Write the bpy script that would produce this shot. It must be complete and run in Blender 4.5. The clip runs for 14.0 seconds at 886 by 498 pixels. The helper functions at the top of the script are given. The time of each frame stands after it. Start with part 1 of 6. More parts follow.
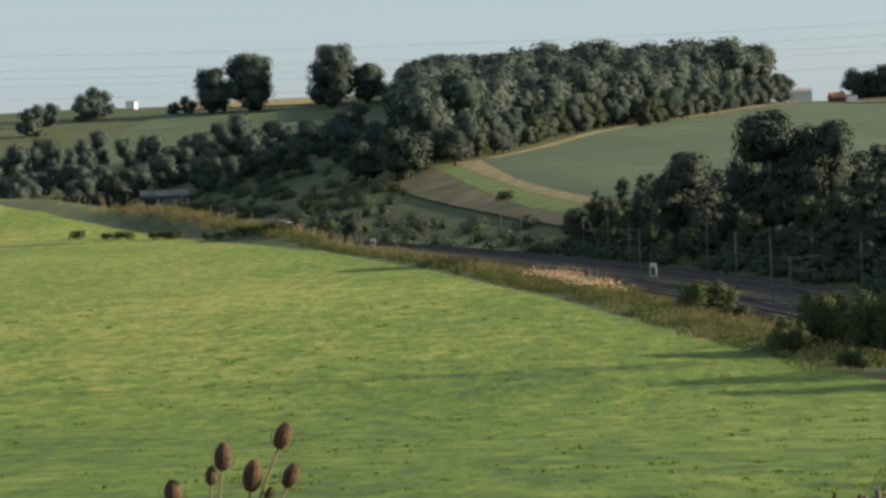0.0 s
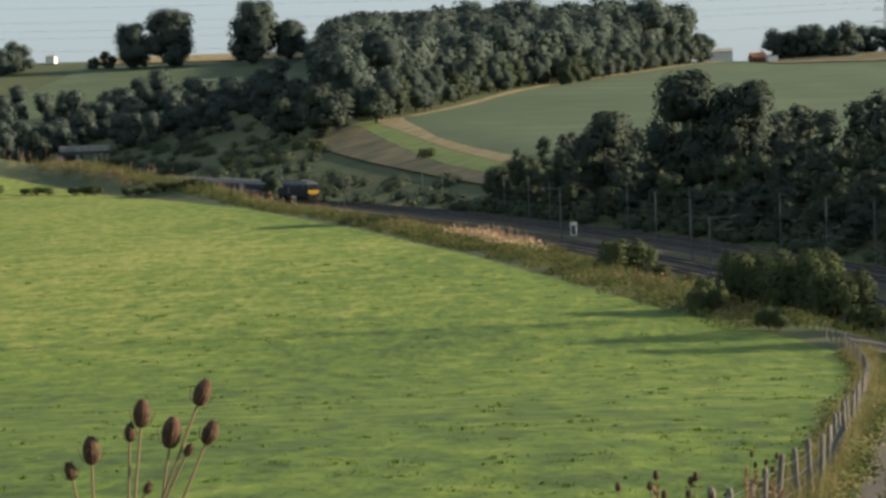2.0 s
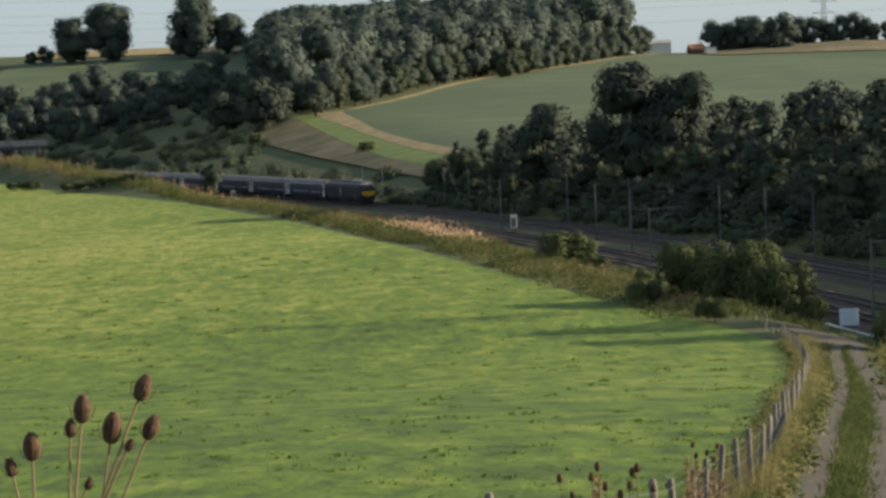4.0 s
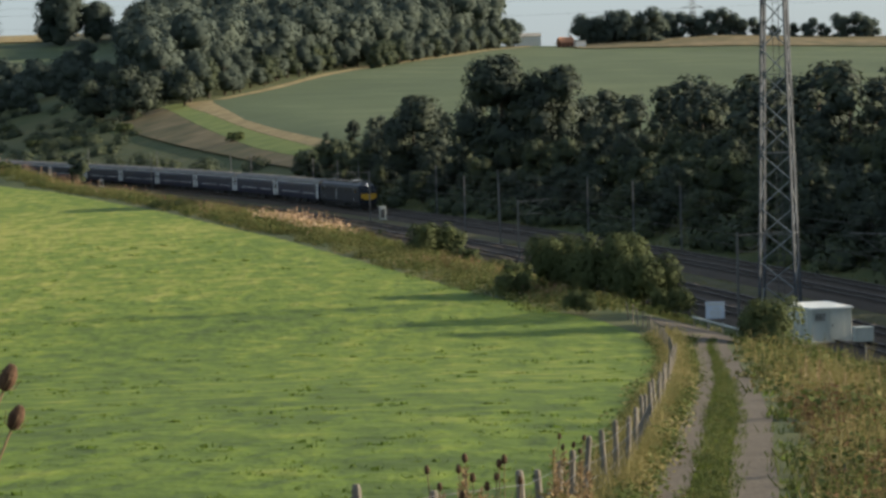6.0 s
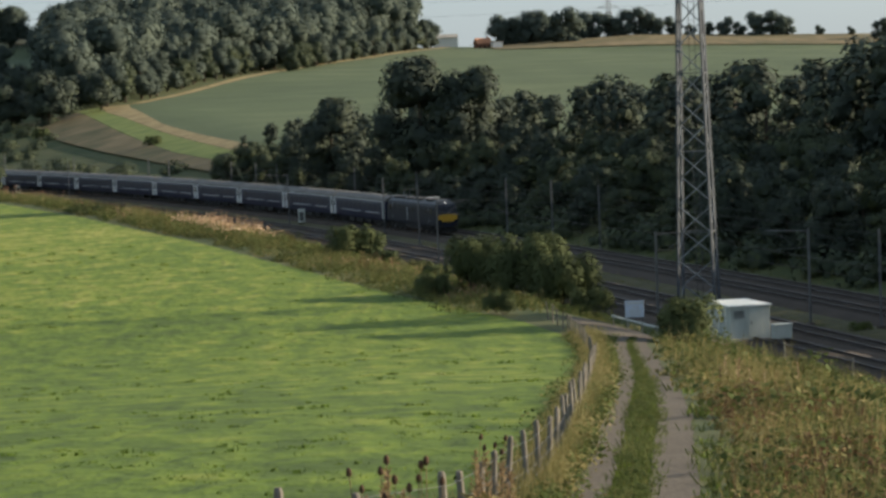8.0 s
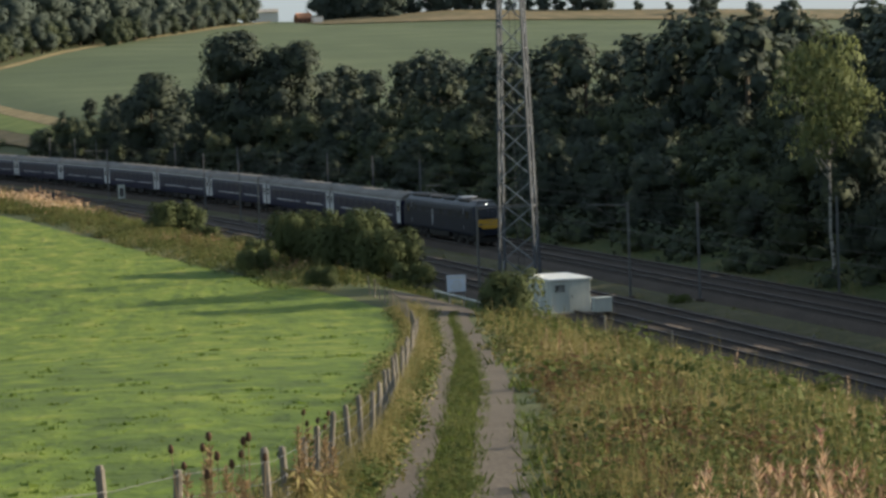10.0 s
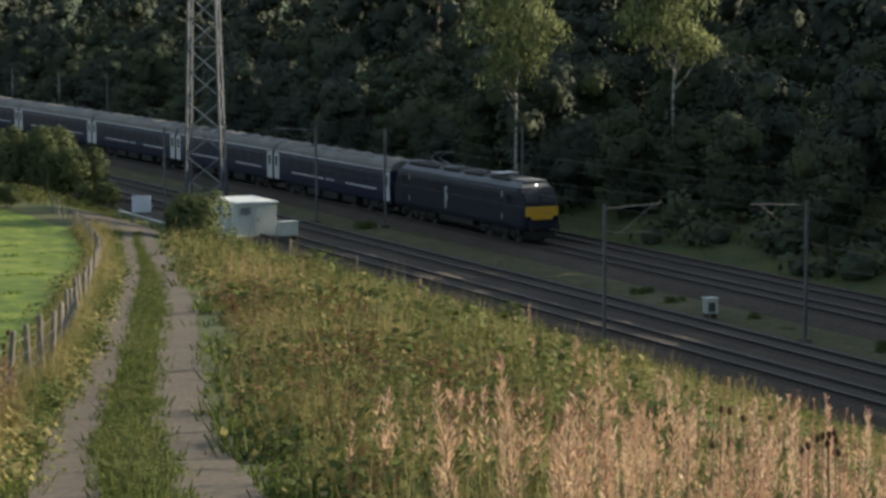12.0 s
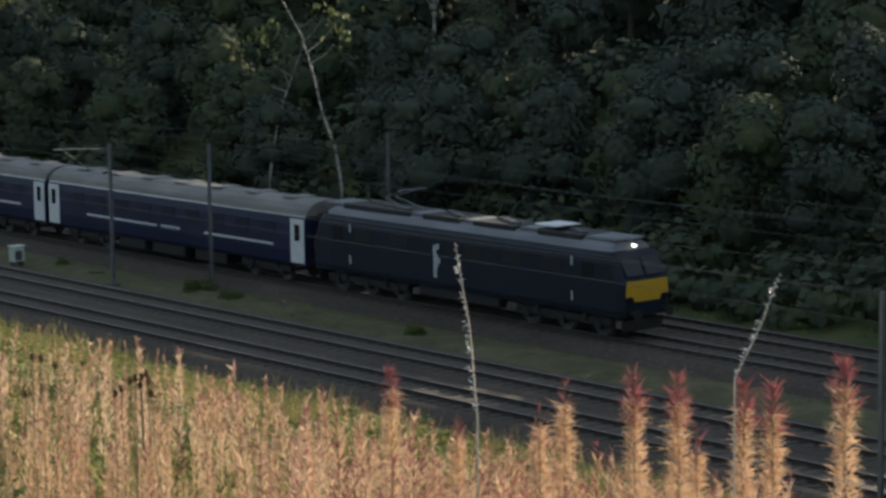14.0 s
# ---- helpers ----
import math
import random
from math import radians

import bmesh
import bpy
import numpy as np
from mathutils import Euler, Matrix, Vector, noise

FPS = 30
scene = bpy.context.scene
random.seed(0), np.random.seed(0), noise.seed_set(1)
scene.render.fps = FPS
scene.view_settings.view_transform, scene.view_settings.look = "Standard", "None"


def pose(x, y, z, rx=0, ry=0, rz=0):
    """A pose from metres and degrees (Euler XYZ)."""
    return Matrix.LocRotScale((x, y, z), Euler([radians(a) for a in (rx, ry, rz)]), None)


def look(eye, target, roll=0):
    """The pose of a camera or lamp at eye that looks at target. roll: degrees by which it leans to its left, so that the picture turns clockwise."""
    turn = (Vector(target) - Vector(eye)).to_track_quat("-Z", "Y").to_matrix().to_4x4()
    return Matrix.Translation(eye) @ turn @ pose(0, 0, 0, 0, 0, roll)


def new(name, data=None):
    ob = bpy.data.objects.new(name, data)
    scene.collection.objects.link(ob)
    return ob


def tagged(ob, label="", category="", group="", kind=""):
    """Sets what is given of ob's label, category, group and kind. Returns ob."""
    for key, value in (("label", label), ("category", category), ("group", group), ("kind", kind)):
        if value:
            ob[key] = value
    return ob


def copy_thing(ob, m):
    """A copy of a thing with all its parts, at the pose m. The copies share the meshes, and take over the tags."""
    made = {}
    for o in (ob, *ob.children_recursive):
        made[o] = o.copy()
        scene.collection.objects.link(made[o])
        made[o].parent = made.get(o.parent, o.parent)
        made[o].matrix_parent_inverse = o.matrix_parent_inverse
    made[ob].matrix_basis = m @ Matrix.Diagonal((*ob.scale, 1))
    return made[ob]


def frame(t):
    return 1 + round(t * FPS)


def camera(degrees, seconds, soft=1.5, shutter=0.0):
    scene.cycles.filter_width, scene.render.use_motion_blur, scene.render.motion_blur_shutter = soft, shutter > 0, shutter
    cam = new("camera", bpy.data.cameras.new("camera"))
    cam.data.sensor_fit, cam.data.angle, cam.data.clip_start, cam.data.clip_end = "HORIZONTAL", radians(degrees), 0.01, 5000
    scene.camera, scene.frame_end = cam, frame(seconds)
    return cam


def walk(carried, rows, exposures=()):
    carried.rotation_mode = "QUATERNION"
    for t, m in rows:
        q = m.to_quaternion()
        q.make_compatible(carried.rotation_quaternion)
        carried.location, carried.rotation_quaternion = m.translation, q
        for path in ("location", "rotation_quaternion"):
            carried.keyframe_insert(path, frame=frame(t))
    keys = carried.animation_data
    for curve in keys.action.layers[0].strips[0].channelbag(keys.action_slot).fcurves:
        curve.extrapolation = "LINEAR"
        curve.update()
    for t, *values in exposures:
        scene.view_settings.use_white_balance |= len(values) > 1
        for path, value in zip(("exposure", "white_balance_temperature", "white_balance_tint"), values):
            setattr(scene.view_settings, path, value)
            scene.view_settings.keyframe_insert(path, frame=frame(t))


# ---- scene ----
# ---- camera: stands on the hill and pans to the right after the train
cam = camera(20.0, 14.0, soft=2.9, shutter=0.12)
PAN = [(0.0, -7.238, -2.148, -2.388), (0.5, -7.078, -2.333, -2.244), (1.0, -6.639, -2.583, -2.217), (1.5, -6.001, -2.832, -1.979),
       (2.0, -5.465, -3.181, -1.973), (2.5, -4.885, -3.36, -1.988), (3.0, -4.559, -3.381, -2.044), (5.3, -2.922, -3.518, -2.005),
       (5.5, -2.576, -3.561, -1.86), (6.0, -1.123, -3.691, -1.691), (6.5, 0.0, -3.809, -1.62), (7.0, 0.13, -3.828, -1.981),
       (7.2, 0.216, -3.778, -2.0), (9.3, 2.804, -3.735, -2.232), (9.5, 3.344, -3.935, -2.085), (10.0, 4.768, -4.442, -2.225),
       (10.5, 6.644, -4.799, -2.218), (11.0, 8.289, -5.277, -1.772), (11.5, 9.774, -5.385, -0.828), (12.0, 11.908, -6.326, -0.193),
       (12.5, 14.771, -6.534, 0.111), (13.0, 18.819, -6.002, -0.053), (13.5, 23.127, -6.444, -0.337), (14.0, 27.744, -7.722, -0.724)]
EYE = Vector((0, 0, 16.77))


def aim(az, el):
    """The direction of a bearing (degrees from +y to the right) and a height angle."""
    a, e = radians(az), radians(el)
    return Vector((math.sin(a) * math.cos(e), math.cos(a) * math.cos(e), math.sin(e)))


# the picture brightens a little as it comes to the dark wood
walk(cam, [(t, look(EYE, EYE + aim(az, el) * 100, roll)) for t, az, el, roll in PAN], [(0.0, 0.95), (11.0, 0.98), (12.5, 1.1), (14.0, 1.26)])

# ---- world, sun, exposure
SUN_AZ, SUN_EL = 80.0, 18.0
world = bpy.data.worlds.new("sky")
scene.world = world
world.use_nodes = True
sky = world.node_tree.nodes.new("ShaderNodeTexSky")
sky.sky_type = 'NISHITA'
sky.sun_disc = False
sky.sun_elevation, sky.sun_rotation = radians(SUN_EL), radians(SUN_AZ)
sky.dust_density, sky.air_density, sky.ozone_density = 0.9, 1.0, 1.6
# thin high haze over the whole sky
haze = world.node_tree.nodes.new("ShaderNodeMix")
haze.data_type = 'RGBA'
haze.inputs[0].default_value = 0.75
haze.inputs[7].default_value = (2.1, 2.62, 3.1, 1)
world.node_tree.links.new(sky.outputs[0], haze.inputs[6])
world.node_tree.links.new(haze.outputs[2], world.node_tree.nodes["Background"].inputs[0])
world.node_tree.nodes["Background"].inputs[1].default_value = 0.1
sun = new("sun", bpy.data.lights.new("sun", 'SUN'))
sun.data.energy, sun.data.angle, sun.data.color = 5.0, radians(0.6), (1.0, 0.86, 0.65)
sun.matrix_world = look(aim(SUN_AZ, SUN_EL) * 500, (0, 0, 0))

# ---- railway alignment: s runs along the line, o is the distance from the train's track (+ towards the camera's hill)
EYE_Z = 16.77
S_TAB = np.arange(-1000.0, 140.1, 2.0)
H_TAB = 2.9307 - 0.109e-3 * S_TAB - 0.29815e-5 * S_TAB ** 2 - 0.31235e-8 * S_TAB ** 3
_dx, _dy = np.sin(H_TAB) * 2.0, np.cos(H_TAB) * 2.0
X_TAB = np.concatenate([[0], np.cumsum((_dx[1:] + _dx[:-1]) / 2)])
Y_TAB = np.concatenate([[0], np.cumsum((_dy[1:] + _dy[:-1]) / 2)])
X_TAB += 52.2152 - np.interp(0, S_TAB, X_TAB)
Y_TAB += 81.8826 - np.interp(0, S_TAB, Y_TAB)


def line_at(s, o=0.0):
    """The place and heading on the line at s, o metres to its side."""
    h = np.interp(s, S_TAB, H_TAB)
    return np.interp(s, S_TAB, X_TAB) + o * np.cos(h), np.interp(s, S_TAB, Y_TAB) - o * np.sin(h), h


def line_coords(x, y):
    """s and o of places in the plan."""
    x, y = np.atleast_1d(np.asarray(x, float)), np.atleast_1d(np.asarray(y, float))
    s, o = np.empty_like(x), np.empty_like(x)
    for a in range(0, len(x), 4000):
        b = slice(a, a + 4000)
        j = np.argmin((x[b, None] - X_TAB[None, ::4]) ** 2 + (y[b, None] - Y_TAB[None, ::4]) ** 2, axis=1) * 4
        h = H_TAB[j]
        ex, ey = x[b] - X_TAB[j], y[b] - Y_TAB[j]
        along = ex * np.sin(h) + ey * np.cos(h)
        s[b] = S_TAB[j] + along
        h2 = np.interp(s[b], S_TAB, H_TAB)
        fx, fy = np.interp(s[b], S_TAB, X_TAB), np.interp(s[b], S_TAB, Y_TAB)
        o[b] = (x[b] - fx) * np.cos(h2) - (y[b] - fy) * np.sin(h2)
    return s, o


def soft_min(a, b, k):
    m = np.clip(0.5 + 0.5 * (b - a) / k, 0, 1)
    return b * (1 - m) + a * m - k * m * (1 - m)


HILL_D = np.array([0, 4, 12, 35, 65, 95, 122, 145, 160, 200, 300, 400, 520, 760, 1500, 5000.0])
HILL_Z = np.array([15.2, 14.6, 13.2, 10.4, 7.9, 5.3, 2.9, 1.6, 1.2, 0.9, 1.1, 1.8, 3.0, 5.2, 9.0, 9.0])
_t = np.arange(0, 5000.0, 1.0)
_z = np.interp(_t, HILL_D, HILL_Z)
HILL_S = np.array([_z[max(0, int(i - 0.06 * i - 2)):int(i + 0.06 * i + 3)].mean() for i in _t])


def ground_z(x, y):
    """Height of the land: the camera's hill, the railway's cutting and the hills behind it."""
    x, y = np.atleast_1d(np.asarray(x, float)), np.atleast_1d(np.asarray(y, float))
    s, o = line_coords(x, y)
    d = np.hypot(x, y)
    near = soft_min(np.interp(d, _t, HILL_S), 0.31 * (o - 17.0) - 0.6, 0.8)
    rise = np.clip(y - 430, 0, 720) * (0.042 - 0.00005 * np.clip(x, -400, 400)) + 5.0 - 0.02 * np.clip(y - 1150, 0, 4000)
    rise = rise + 4.6 * np.clip((y - 1040) / 90, 0, 1) * np.clip((x - 45) / 60, 0, 1)
    far = soft_min(0.24 * (-o - 8.5) - 0.6, rise, 3.0)
    roll = 0.25 * np.sin(x * 0.045 + 1.0) * np.sin(y * 0.038) * np.clip((np.abs(o - 4) - 25) / 40, 0, 1) * np.clip(d / 60 - 0.5, 0, 1)
    hump = (3.0 * np.clip((-s - 362) / 48, 0, 1) + 2.2 * np.clip((-s - 430) / 40, 0, 1)) * np.exp(-((o - 24) / 6.5) ** 2)
    upland = 5 + (np.clip(y, 0, 1150) - 740) * 0.098 - 0.03 * np.clip(y - 1150, 0, 4000) - 40 * (1 - np.clip((-x - 60) / 70, 0, 1))
    swell = 4.6 * np.clip((d - 490) / 150, 0, 1) * np.clip((-x - 0.2217 * y) / (0.07 * np.maximum(y, 1)), 0, 1) * np.clip((o - 12) / 22, 0, 1)
    land = np.where(o > 4, np.maximum(near, -0.6) + hump + swell, np.maximum(far, -0.6)) + roll
    return np.where(y > 700, np.maximum(land, upland), land)


def gz(x, y):
    return float(ground_z(x, y)[0])


# ---- materials
def shader(name, stops, scale=1.0, rough=0.8, bump=0.0, bump_scale=None, metal=0.0, island=0.0, detail=6.0, stretch=(1, 1, 1), big=0.0, big_scale=0.05, translucent=0.0, spec=0.3):
    """A material whose colour runs through stops along a noise, with an optional coarser noise, random per island and bump."""
    m = bpy.data.materials.new(name)
    m.use_nodes = True
    nt = m.node_tree
    n, link = nt.nodes, nt.links.new
    bsdf = n["Principled BSDF"]
    co = n.new("ShaderNodeTexCoord")
    mp = n.new("ShaderNodeMapping")
    mp.inputs["Scale"].default_value = stretch
    link(co.outputs["Object"], mp.inputs[0])
    tx = n.new("ShaderNodeTexNoise")
    tx.inputs["Scale"].default_value, tx.inputs["Detail"].default_value = scale, detail
    link(mp.outputs[0], tx.inputs["Vector"])
    value = tx.outputs["Fac"]
    if big:
        t2 = n.new("ShaderNodeTexNoise")
        t2.inputs["Scale"].default_value, t2.inputs["Detail"].default_value = big_scale, 3.0
        link(mp.outputs[0], t2.inputs["Vector"])
        mx = n.new("ShaderNodeMix")
        mx.inputs[0].default_value = big
        link(value, mx.inputs[2]), link(t2.outputs["Fac"], mx.inputs[3])
        value = mx.outputs[0]
    if island:
        ge = n.new("ShaderNodeNewGeometry")
        mx = n.new("ShaderNodeMix")
        mx.inputs[0].default_value = island
        link(value, mx.inputs[2]), link(ge.outputs["Random Per Island"], mx.inputs[3])
        value = mx.outputs[0]
    ramp = n.new("ShaderNodeValToRGB")
    el = ramp.color_ramp.elements
    while len(el) < len(stops):
        el.new(0.5)
    for e, (p, c) in zip(el, stops):
        e.position, e.color = p, (*c, 1)
    link(value, ramp.inputs[0])
    link(ramp.outputs[0], bsdf.inputs["Base Color"])
    bsdf.inputs["Roughness"].default_value, bsdf.inputs["Metallic"].default_value = rough, metal
    bsdf.inputs["Specular IOR Level"].default_value = spec
    if bump:
        tb = n.new("ShaderNodeTexNoise")
        tb.inputs["Scale"].default_value, tb.inputs["Detail"].default_value = bump_scale or scale * 3, 5.0
        link(mp.outputs[0], tb.inputs["Vector"])
        bp = n.new("ShaderNodeBump")
        bp.inputs["Strength"].default_value, bp.inputs["Distance"].default_value = min(1.0, bump), bump
        link(tb.outputs["Fac"], bp.inputs["Height"])
        link(bp.outputs[0], bsdf.inputs["Normal"])
    if translucent:
        tr = n.new("ShaderNodeBsdfTranslucent")
        link(ramp.outputs[0], tr.inputs[0])
        ms = n.new("ShaderNodeMixShader")
        ms.inputs[0].default_value = translucent
        link(bsdf.outputs[0], ms.inputs[1]), link(tr.outputs[0], ms.inputs[2])
        link(ms.outputs[0], n["Material Output"].inputs[0])
    return m


def plain(name, c, rough=0.5, metal=0.0, vary=0.25, scale=3.0, bump=0.0, spec=0.4):
    lo, hi = tuple(v * (1 - vary) for v in c), tuple(min(1, v * (1 + vary)) for v in c)
    return shader(name, [(0.3, lo), (0.7, hi)], scale, rough, bump, metal=metal, spec=spec)


M_LAND = shader("rough_grassland", [(0.25, (0.032, 0.048, 0.015)), (0.45, (0.05, 0.066, 0.02)), (0.62, (0.085, 0.085, 0.03)), (0.8, (0.16, 0.125, 0.055))], 0.35, 0.9, 0.25, 1.2, big=0.5, big_scale=0.03)
M_PASTURE = shader("grazed_pasture", [(0.36, (0.046, 0.08, 0.004)), (0.45, (0.078, 0.126, 0.006)), (0.53, (0.116, 0.162, 0.011)), (0.65, (0.225, 0.23, 0.042))], 0.45, 0.85, 0.5, 0.9, stretch=(1.2, 0.6, 1), big=0.42, big_scale=0.022, detail=9.0)
# pasture colour runs from deeper green near to paler yellow-green far along y
_nt = M_PASTURE.node_tree
_xyz, _along_y, _sum = (_nt.nodes.new(k) for k in ("ShaderNodeSeparateXYZ", "ShaderNodeMapRange", "ShaderNodeMath"))
_ramp = next(k for k in _nt.nodes if k.type == 'VALTORGB')
_along_y.inputs[1].default_value, _along_y.inputs[2].default_value, _along_y.inputs[3].default_value, _along_y.inputs[4].default_value = 45, 290, -0.075, 0.058
_from = _ramp.inputs[0].links[0].from_socket
_nt.links.new(next(k for k in _nt.nodes if k.type == 'TEX_COORD').outputs["Object"], _xyz.inputs[0])
_nt.links.new(_xyz.outputs[1], _along_y.inputs[0])
_nt.links.new(_from, _sum.inputs[0]), _nt.links.new(_along_y.outputs[0], _sum.inputs[1])
_nt.links.new(_sum.outputs[0], _ramp.inputs[0])
M_HILLCROP = shader("green_crop", [(0.36, (0.046, 0.068, 0.028)), (0.5, (0.06, 0.084, 0.035)), (0.64, (0.084, 0.105, 0.047))], 0.05, 0.85, 0.4, 0.5, big=0.4, big_scale=0.012, detail=9.0)
M_STUBBLE = shader("dry_stubble", [(0.3, (0.16, 0.12, 0.055)), (0.6, (0.27, 0.21, 0.1)), (0.8, (0.34, 0.28, 0.15))], 0.3, 0.9, 0.2, 1.0)
M_ROUGH = shader("dead_rough_grass", [(0.35, (0.06, 0.062, 0.024)), (0.52, (0.12, 0.095, 0.045)), (0.7, (0.2, 0.15, 0.08))], 0.15, 0.9, 0.25, 0.6, big=0.4, big_scale=0.04)
M_CESS = shader("weedy_cess", [(0.32, (0.042, 0.041, 0.017)), (0.48, (0.066, 0.062, 0.026)), (0.6, (0.09, 0.079, 0.04)), (0.72, (0.12, 0.1, 0.066))], 1.1, 0.95, 0.3, 2.0, big=0.4, big_scale=0.15)
M_BRIGHTGRASS = shader("mown_meadow", [(0.3, (0.1, 0.14, 0.03)), (0.7, (0.17, 0.2, 0.05))], 0.2, 0.9, 0.1, 1.0)
M_DIRT = shader("dusty_gravel_track", [(0.3, (0.066, 0.053, 0.04)), (0.5, (0.09, 0.073, 0.056)), (0.72, (0.135, 0.112, 0.086))], 9.0, 0.95, 0.04, 16.0, big=0.25, big_scale=0.7, stretch=(1.3, 0.5, 1))
M_BALLAST = shader("railway_ballast", [(0.3, (0.03, 0.023, 0.018)), (0.55, (0.06, 0.045, 0.035)), (0.75, (0.115, 0.09, 0.071))], 6.0, 0.95, 0.1, 9.0, big=0.35, big_scale=0.2)
# rust brown taken darker: the shadow on the rail sides is in the colour
M_RAIL = shader("shadow_dark_rail_steel", [(0.3, (0.02, 0.014, 0.011)), (0.7, (0.045, 0.034, 0.027))], 4.0, 0.7)
M_RAILTOP = plain("worn_rail_head", (0.2, 0.185, 0.175), 0.5, 0.6, 0.15)
M_SLEEPER = plain("concrete_sleeper", (0.06, 0.048, 0.039), 0.9, vary=0.35, scale=2.0)
M_GALV = plain("galvanised_steel", (0.13, 0.134, 0.138), 0.55, 0.35, 0.25, 2.0)
M_BRACE = plain("bright_galvanised_brace", (0.22, 0.235, 0.25), 0.5, 0.3, 0.2)
M_LEG = plain("dull_galvanised_leg", (0.085, 0.094, 0.108), 0.7, 0.2, 0.25)
M_DARKSTEEL = plain("weathered_dark_steel", (0.07, 0.07, 0.07), 0.6, 0.3, 0.3)
M_BARK = shader("dark_bark", [(0.3, (0.03, 0.024, 0.018)), (0.7, (0.09, 0.075, 0.055))], 3.0, 0.95, 0.05, 8.0, stretch=(1, 1, 0.2))
M_BIRCH = shader("silver_birch_bark", [(0.36, (0.05, 0.045, 0.04)), (0.5, (0.26, 0.25, 0.225)), (0.75, (0.42, 0.4, 0.36))], 2.0, 0.8, 0.02, 6.0, stretch=(1, 1, 2.5))


def leaf_mat(name, dark, mid, light, rough=0.7, thin=0.3, gloss=0.1):
    return shader(name, [(0.25, dark), (0.5, mid), (0.78, light)], 0.35, rough, island=0.22, translucent=thin, spec=gloss)


# oak green pulled towards blue: hazy, sky-lit shade mixed into the colour
M_LEAF = leaf_mat("haze_blued_oak_leaves", (0.042, 0.053, 0.046), (0.053, 0.067, 0.053), (0.08, 0.095, 0.052), 0.8, 0.14, 0.12)
# far leaves lightened and blued: distance haze painted into the colour
M_HAZYLEAF = leaf_mat("haze_tinted_hill_leaves", (0.064, 0.083, 0.073), (0.075, 0.095, 0.08), (0.088, 0.108, 0.08), 0.85, 0.25, 0.12)
M_LEAF2 = leaf_mat("ash_leaves", (0.046, 0.06, 0.045), (0.062, 0.078, 0.05), (0.1, 0.115, 0.048), 0.8, 0.18, 0.12)
M_LEAFB = leaf_mat("birch_leaves", (0.085, 0.105, 0.045), (0.13, 0.155, 0.065), (0.18, 0.2, 0.085))
M_BUSH = leaf_mat("willow_leaves", (0.055, 0.07, 0.032), (0.078, 0.096, 0.042), (0.12, 0.138, 0.056), 0.8, 0.2, 0.1)
M_WEED = leaf_mat("weed_leaves", (0.048, 0.066, 0.019), (0.08, 0.104, 0.031), (0.132, 0.15, 0.052))
M_GRASSBLADE = leaf_mat("pasture_blades", (0.085, 0.132, 0.019), (0.125, 0.175, 0.028), (0.175, 0.215, 0.048))
M_DRYGRASS = leaf_mat("dry_grass", (0.13, 0.12, 0.045), (0.24, 0.205, 0.085), (0.4, 0.33, 0.17))
M_OLIVE = leaf_mat("seeding_grass", (0.1, 0.097, 0.034), (0.2, 0.178, 0.07), (0.33, 0.275, 0.135))
M_PLUME = leaf_mat("fireweed_down", (0.38, 0.24, 0.142), (0.58, 0.4, 0.256), (0.77, 0.6, 0.44))
M_PINK = leaf_mat("fireweed_red_pods", (0.12, 0.035, 0.05), (0.25, 0.085, 0.095), (0.48, 0.25, 0.22))
M_RUST = leaf_mat("brown_dock", (0.075, 0.045, 0.026), (0.135, 0.082, 0.044), (0.215, 0.14, 0.074))
M_TEASEL = shader("teasel_head_brown", [(0.3, (0.045, 0.024, 0.014)), (0.7, (0.12, 0.07, 0.04))], 60.0, 0.9)
M_TUSSOCK = leaf_mat("coarse_tussock", (0.065, 0.108, 0.016), (0.088, 0.138, 0.02), (0.125, 0.168, 0.032))
M_DEADDOCK = leaf_mat("dead_dock", (0.15, 0.095, 0.05), (0.29, 0.205, 0.115), (0.46, 0.35, 0.22))
M_PALESTEM = plain("bleached_stem", (0.34, 0.31, 0.27), 0.8)
M_STEM = plain("dry_stem", (0.2, 0.14, 0.075), 0.8)
M_POST = shader("grey_fence_wood", [(0.3, (0.1, 0.088, 0.072)), (0.7, (0.24, 0.215, 0.18))], 4.0, 0.9, 0.02, 10.0, stretch=(1, 1, 0.15))
M_NAVY = plain("navy_coach_paint", (0.012, 0.015, 0.042), 0.45, vary=0.15, scale=0.6, spec=0.25)
M_TEAL = plain("midnight_loco_paint", (0.009, 0.012, 0.022), 0.5, vary=0.2, scale=0.6, spec=0.2)
M_ROOF = shader("grimy_grey_roof", [(0.3, (0.115, 0.108, 0.1)), (0.7, (0.2, 0.19, 0.178))], 0.8, 0.7, stretch=(3, 0.4, 1))
M_LROOF = shader("grey_loco_roof", [(0.3, (0.1, 0.105, 0.115)), (0.7, (0.165, 0.17, 0.185))], 0.8, 0.7, stretch=(3, 0.4, 1))
M_WHITEP = plain("off_white_paint", (0.5, 0.51, 0.52), 0.45, vary=0.1)
M_YELLOW = plain("warning_yellow_paint", (0.44, 0.25, 0.02), 0.4, vary=0.08)
M_GLASSD = plain("dark_window_glass", (0.012, 0.014, 0.018), 0.25, vary=0.1, spec=0.2)
M_TINT = plain("tinted_coach_window", (0.009, 0.012, 0.03), 0.4, vary=0.1, spec=0.25)
M_BLACK = plain("underframe_black", (0.014, 0.013, 0.012), 0.75, vary=0.3)
M_SILVERTAG = plain("pale_grey_marking", (0.34, 0.36, 0.38), 0.5, vary=0.1)
M_CABIN = shader("weathered_pale_green_cladding", [(0.3, (0.36, 0.38, 0.345)), (0.7, (0.48, 0.5, 0.455))], 1.5, 0.6, stretch=(1, 1, 0.3))
